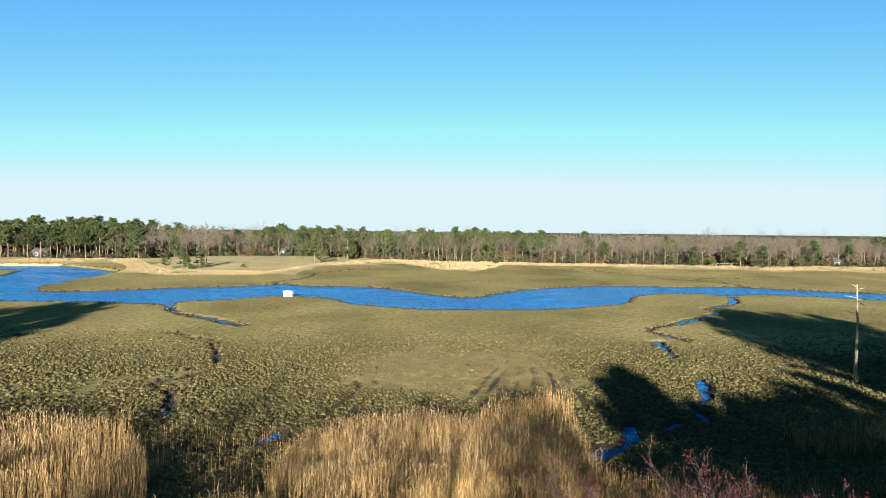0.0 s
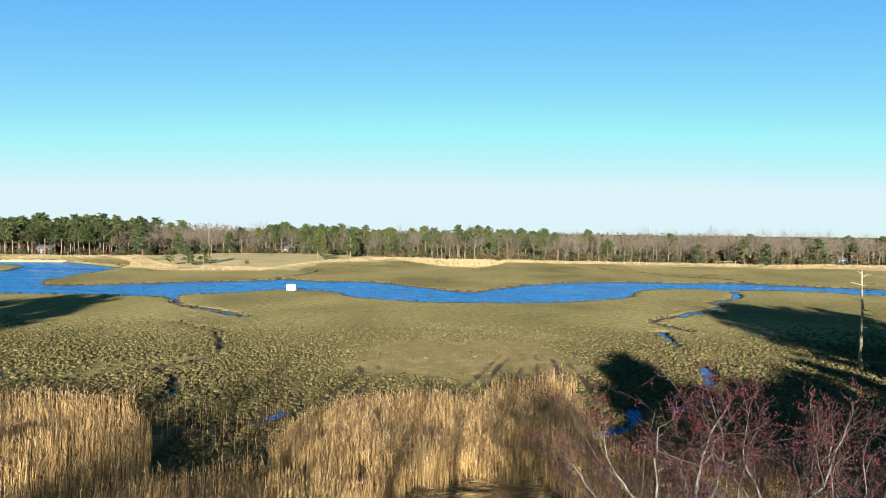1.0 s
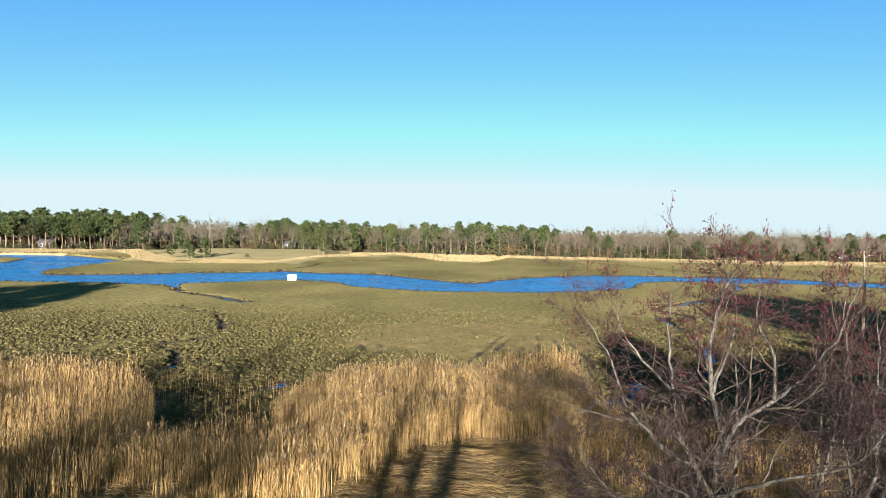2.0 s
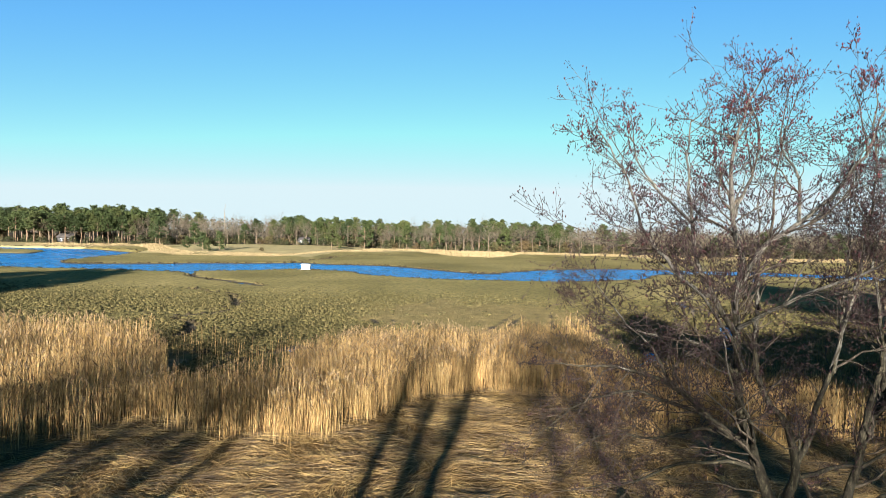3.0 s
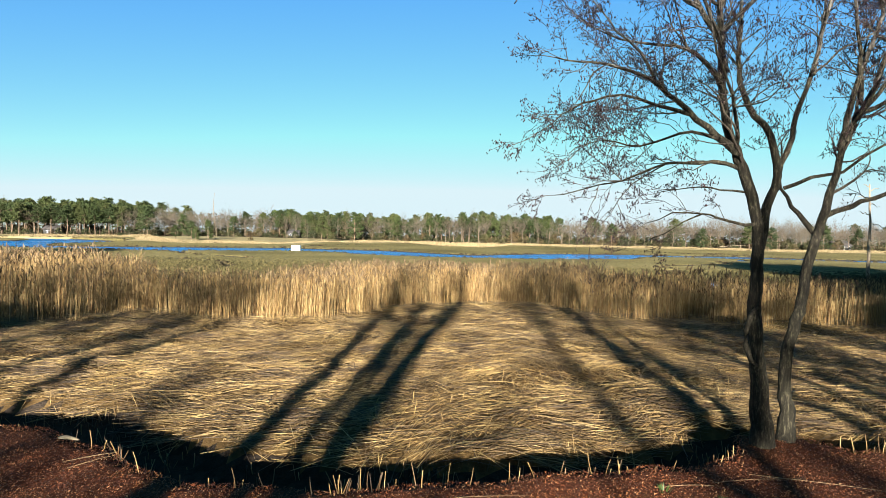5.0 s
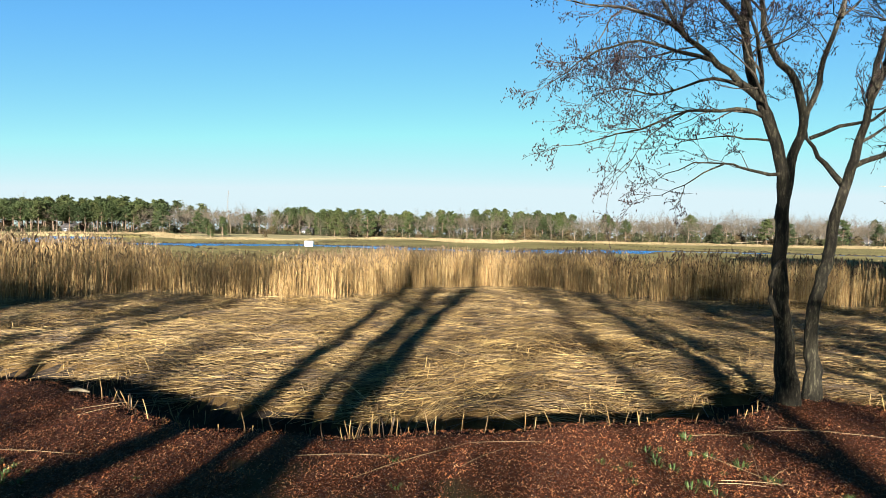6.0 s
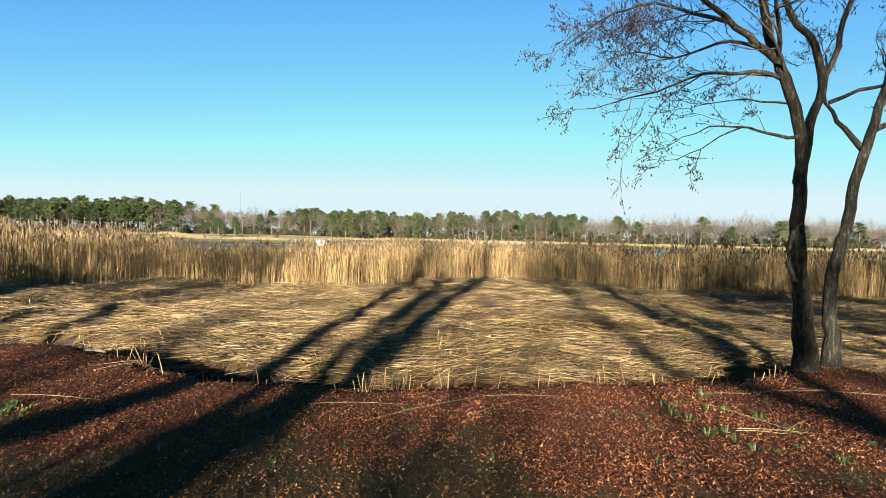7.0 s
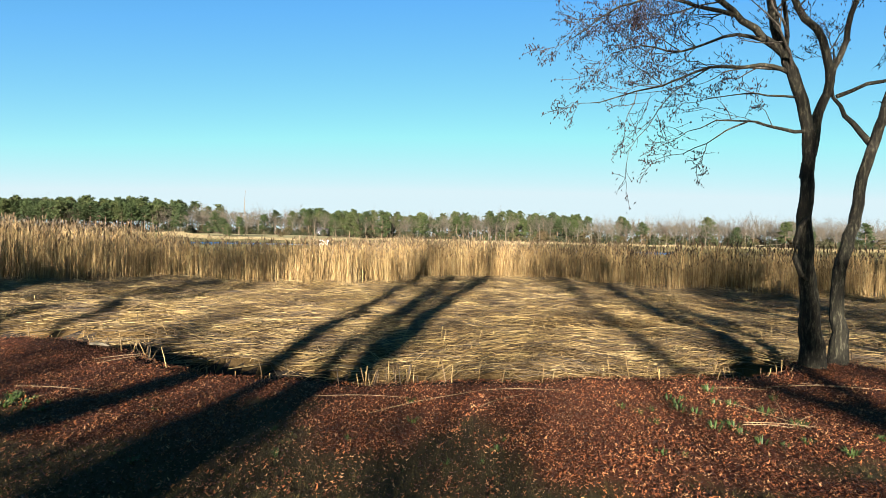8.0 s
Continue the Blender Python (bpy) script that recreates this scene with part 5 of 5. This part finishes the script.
            if g.random() < 0.17 and R[j] > 0.016:
                grow(P[j], t * math.cos(a) + s * math.sin(a), g.uniform(0.8, 1.5) * (1.1 - 0.4 * f), min(0.028, R[j] * 0.6), 0, twigs, tips, g, 4, kids=(2, 3), sides=(5, 4, 3, 3), up=0.12, wig=0.24, thin=0.0034)
            else:
                grow(P[j], t * math.cos(a) + s * math.sin(a), g.uniform(0.4, 0.95) * (1.15 - 0.45 * f), min(0.016, max(0.008, R[j] * 0.35)), 1, twigs, tips, g, 4, kids=(2, 3), sides=(4, 4, 3, 3), up=0.06, wig=0.28, thin=0.0034)
        grow(P[-1], P[-1] - P[-3], 0.45, r1 * 0.9, 1, twigs, tips, g, 4, kids=(2, 4), sides=(4, 4, 3, 3), up=0.1, wig=0.25, thin=0.0034)
    # a dead stem curling down beside the trunk
    loop = np.array([(6.30, Y0 - 0.13, 3.25), (6.17, Y0 - 0.16, 3.1), (6.10, Y0 - 0.17, 2.85), (6.10, Y0 - 0.17, 2.6), (6.20, Y0 - 0.16, 2.35), (6.34, Y0 - 0.13, 2.25)])
    m = new("red_maple", None)
    for k, w in enumerate(wood):
        # wood above about 7.9 m takes the sunlit bark, the rest the shaded
        part("trunk" if k < 2 else "limb", tri_mesh("trunk" if k < 2 else "limb", *w, [MAPLESHADED, MAPLESUNLIT], True, (w[0][w[1]].mean(axis=1)[:, 2] > 7.9 + 0.7 * np.sin(np.arange(len(w[1])))).astype(int)), m)
    part("dead_stem", tri_mesh("dead_stem", *tube(loop, [0.03, 0.04, 0.045, 0.045, 0.04, 0.02], 7), MAPLESHADED, True), m, "dead stem curling against the trunk")
    part("branchwork", tri_mesh("branchwork", *join([t for l, t in twigs if l < 2]), MAPLEBRANCH), m, "pale grey lesser branches")["kind"] = "stuff"
    part("crown", tri_mesh("crown", *join([t for l, t in twigs if l > 1]), MAPLETWIG), m)
    P = np.array([p for p, d in tips])
    P = np.concatenate([P, P + g.normal(0, 0.035, P.shape), P + g.normal(0, 0.05, P.shape)])[g.random(3 * len(P)) < 0.68]
    bud = (np.array([(0, 0, -0.5), (0.26, 0.0, 0.1), (-0.13, 0.23, 0.05), (-0.13, -0.23, 0.0), (0.08, 0, 0.6)]), np.array([(0, 1, 2), (0, 2, 3), (0, 3, 1), (4, 2, 1), (4, 3, 2), (4, 1, 3)]))
    n = len(P)
    S = g.uniform(0.022, 0.054, n)
    turn, lean = g.uniform(0, 6.28, n), g.normal(0, 0.5, (n, 2))
    open_bud = P[:, 2] + g.normal(0, 0.5, n) > 10.5
    for name, q, mat, label in (("blossom", open_bud, BUD, "red opening blossom at the top"), ("dark_blossom", ~open_bud, DARKBUD, "dark hanging buds")):
        part(name, tri_mesh(name, *scatter(bud, P[q], turn[q], S[q], lean[q], S[q]), mat), m, label)["kind"] = "stuff"
    tagged(m, "leafless red maple with twin trunk and dark red buds", "tree")


build_maple()


# ---------------------------------------------------------------- snags, blind, houses
def snag(x, y, h, r, seed, limbs, label, wood=DEADWOOD):
    g = np.random.default_rng(seed)
    n = 9
    z = np.linspace(0, h, n)
    P = np.column_stack([np.cumsum(g.normal(0, 0.008 * h, n)), np.cumsum(g.normal(0, 0.008 * h, n)), z])
    P[:, :2] -= P[0, :2]
    root = new("dead_tree", None)
    root.matrix_world = pose(x, y, float(ground_z(x, y)) - 0.1)
    part("trunk", tri_mesh("trunk", *tube(P, r * np.linspace(1.1, 0.35, n), 7), wood, True), root)
    for f, a, el, L in limbs:
        b = np.array([np.interp(f * h, z, P[:, 0]), np.interp(f * h, z, P[:, 1]), f * h])
        d = np.array([math.cos(a) * math.cos(el), math.sin(a) * math.cos(el), math.sin(el)])
        q = np.array([b + d * L * u for u in (0, 0.2, 0.4, 0.55, 0.75, 1.0)])
        q[1:] += g.normal(0, 0.055 * L, (5, 3))
        part("limb", tri_mesh("limb", *tube(q, r * np.array([0.30, 0.25, 0.22, 0.18, 0.13, 0.05]), 5), wood, True), root)
    tagged(root, label, "tree")


snag(48.0, 61.0, 11.0, 0.19, 3, [(0.97, 3.3, 0.35, 0.8), (0.93, 0.2, 0.3, 1.5), (0.86, 2.9, 0.2, 1.1), (0.85, 0.1, 0.15, 1.7), (0.8, 0.3, -0.1, 1.6), (0.62, 0.0, -0.3, 1.8), (0.55, 0.2, 0.1, 1.6), (0.7, 3.1, 0.2, 1.4), (0.43, 0.3, 0.0, 1.2)],
     "weathered white dead tree standing in the marsh")
snag(-87, 214, 18.2, 0.15, 8, [(0.55, 0.3, 0.3, 1.6), (0.62, 2.9, 0.3, 1.4), (0.75, 0.1, 0.4, 1.0), (0.45, 3.3, 0.2, 1.5), (0.35, 0.2, 0.3, 1.3), (0.85, 3.0, 0.3, 0.7)], "tall thin grey dead trunk on the far bank", GREYBARK)


def hunting_blind(x, y):
    root = new("hunting_blind", None)
    z = float(ground_z(x, y))
    root.matrix_world = pose(x, y, min(z, -0.1), 0, 0, -4) @ Matrix.Diagonal((0.76, 0.76, 0.9, 1))
    for n, b in (("front_panel", box(-1.3, 1.3, -0.78, -0.72, 0.12, 1.35)), ("back_panel", box(-1.3, 1.3, 0.72, 0.78, 0.12, 1.5)), ("side_panel", box(-1.3, -1.24, -0.715, 0.715, 0.12, 1.4)),
                 ("side_panel", box(1.24, 1.3, -0.715, 0.715, 0.12, 1.4)), ("floor_panel", box(-1.4, 1.4, -0.85, 0.85, 0.04, 0.115))):
        part(n, tri_mesh(n, *b, WHITEP), root)
    rv, rt = box(-1.42, 1.42, -0.9, 0.9, 1.46, 1.52)
    rv[:, 2] += 0.06 * rv[:, 1]
    part("roof", tri_mesh("roof", rv, rt, WHITEP), root)
    for px in (-1.2, 1.2):
        for py in (-0.7, 0.7):
            part("post", tri_mesh("post", *box(px - 0.06, px + 0.06, py - 0.06, py + 0.06, -1.0, 0.038), WOODM), root)
    tagged(root, "white boxy hunting blind at the creek bank", "blind")


hunting_blind(-34.2, 133.8)


def house(x, y, w, d, h, yaw, wall, label):
    root = new("house", None)
    root.matrix_world = pose(x, y, float(ground_z(x, y)), 0, 0, yaw)
    part("wall", tri_mesh("wall", *box(-w / 2, w / 2, -d / 2, d / 2, -0.2, h), wall), root)
    e, r = 0.5, h + 0.32 * d
    V = np.array([(-w / 2 - e, -d / 2 - e, h - 0.1), (w / 2 + e, -d / 2 - e, h - 0.1), (w / 2 + e, d / 2 + e, h - 0.1), (-w / 2 - e, d / 2 + e, h - 0.1), (-w / 2 - e, 0, r), (w / 2 + e, 0, r),
                  (-w / 2 - e, -d / 2 - e, h + 0.1), (w / 2 + e, -d / 2 - e, h + 0.1), (w / 2 + e, d / 2 + e, h + 0.1), (-w / 2 - e, d / 2 + e, h + 0.1), (-w / 2 - e, 0, r + 0.2), (w / 2 + e, 0, r + 0.2)])
    q = [(6, 7, 11, 10), (8, 9, 10, 11), (0, 4, 5, 1), (2, 5, 4, 3), (0, 1, 7, 6), (2, 3, 9, 8)]
    T = [t for a, b, c, f in q for t in ((a, b, c), (a, c, f))] + [(0, 6, 10), (0, 10, 4), (3, 4, 10), (3, 10, 9), (1, 5, 11), (1, 11, 7), (2, 8, 11), (2, 11, 5)]
    part("roof", tri_mesh("roof", V, T, ROOFM), root)
    gv = np.array([(-w / 2, -d / 2, h), (-w / 2, d / 2, h), (-w / 2, 0, r - 0.15), (w / 2, -d / 2, h), (w / 2, d / 2, h), (w / 2, 0, r - 0.15)])
    part("gable", tri_mesh("gable", gv, [(0, 2, 1), (3, 4, 5), (0, 3, 5), (0, 5, 2), (1, 2, 5), (1, 5, 4)], wall), root)
    n = max(2, int(w / 2.6))
    for k in range(n):
        cx = -w / 2 + (k + 0.5) * w / n
        win = part("window", tri_mesh("window", *box(cx - 0.55, cx + 0.55, -d / 2 - 0.06, -d / 2 - 0.01, 1.0, 2.3), WHITEP), root)
        part("pane", tri_mesh("pane", *box(cx - 0.45, cx + 0.45, -d / 2 - 0.09, -d / 2 - 0.064, 1.1, 2.2), GLASSM), win)
    tagged(root, label, "house")


house(-194, 277, 7, 6, 2.8, 4, SIDING, "grey house among the far pines")
house(-80, 303, 6, 5, 2.6, -5, SIDING, "grey cabin by the far wood")
house(188, 258, 8, 6, 2.6, 8, SIDING, "low grey house behind the far reeds")


def fallen_log(x0, y0, x1, y1, r):
    t = np.linspace(0, 1, 6)
    xs, ys = x0 + (x1 - x0) * t, y0 + (y1 - y0) * t
    V, T = tube(np.column_stack([xs, ys, ground_z(xs, ys) + 1.4 + 0.9 * t]), np.linspace(r, r * 0.4, 6), 6)
    parts = [(V, T)] + [tube([(xs[k], ys[k], float(ground_z(xs[k], ys[k])) - 0.1), (xs[k], ys[k], float(ground_z(xs[k], ys[k])) + 1.4 + 0.9 * t[k])], [0.1, 0.06], 5) for k in (1, 4)]
    tagged(new("fallen_tree", tri_mesh("fallen_tree", *join(parts), DEADWOOD, True)), "bleached fallen tree propped on its limbs", "log")


fallen_log(126, 246, 136, 243, 0.11)
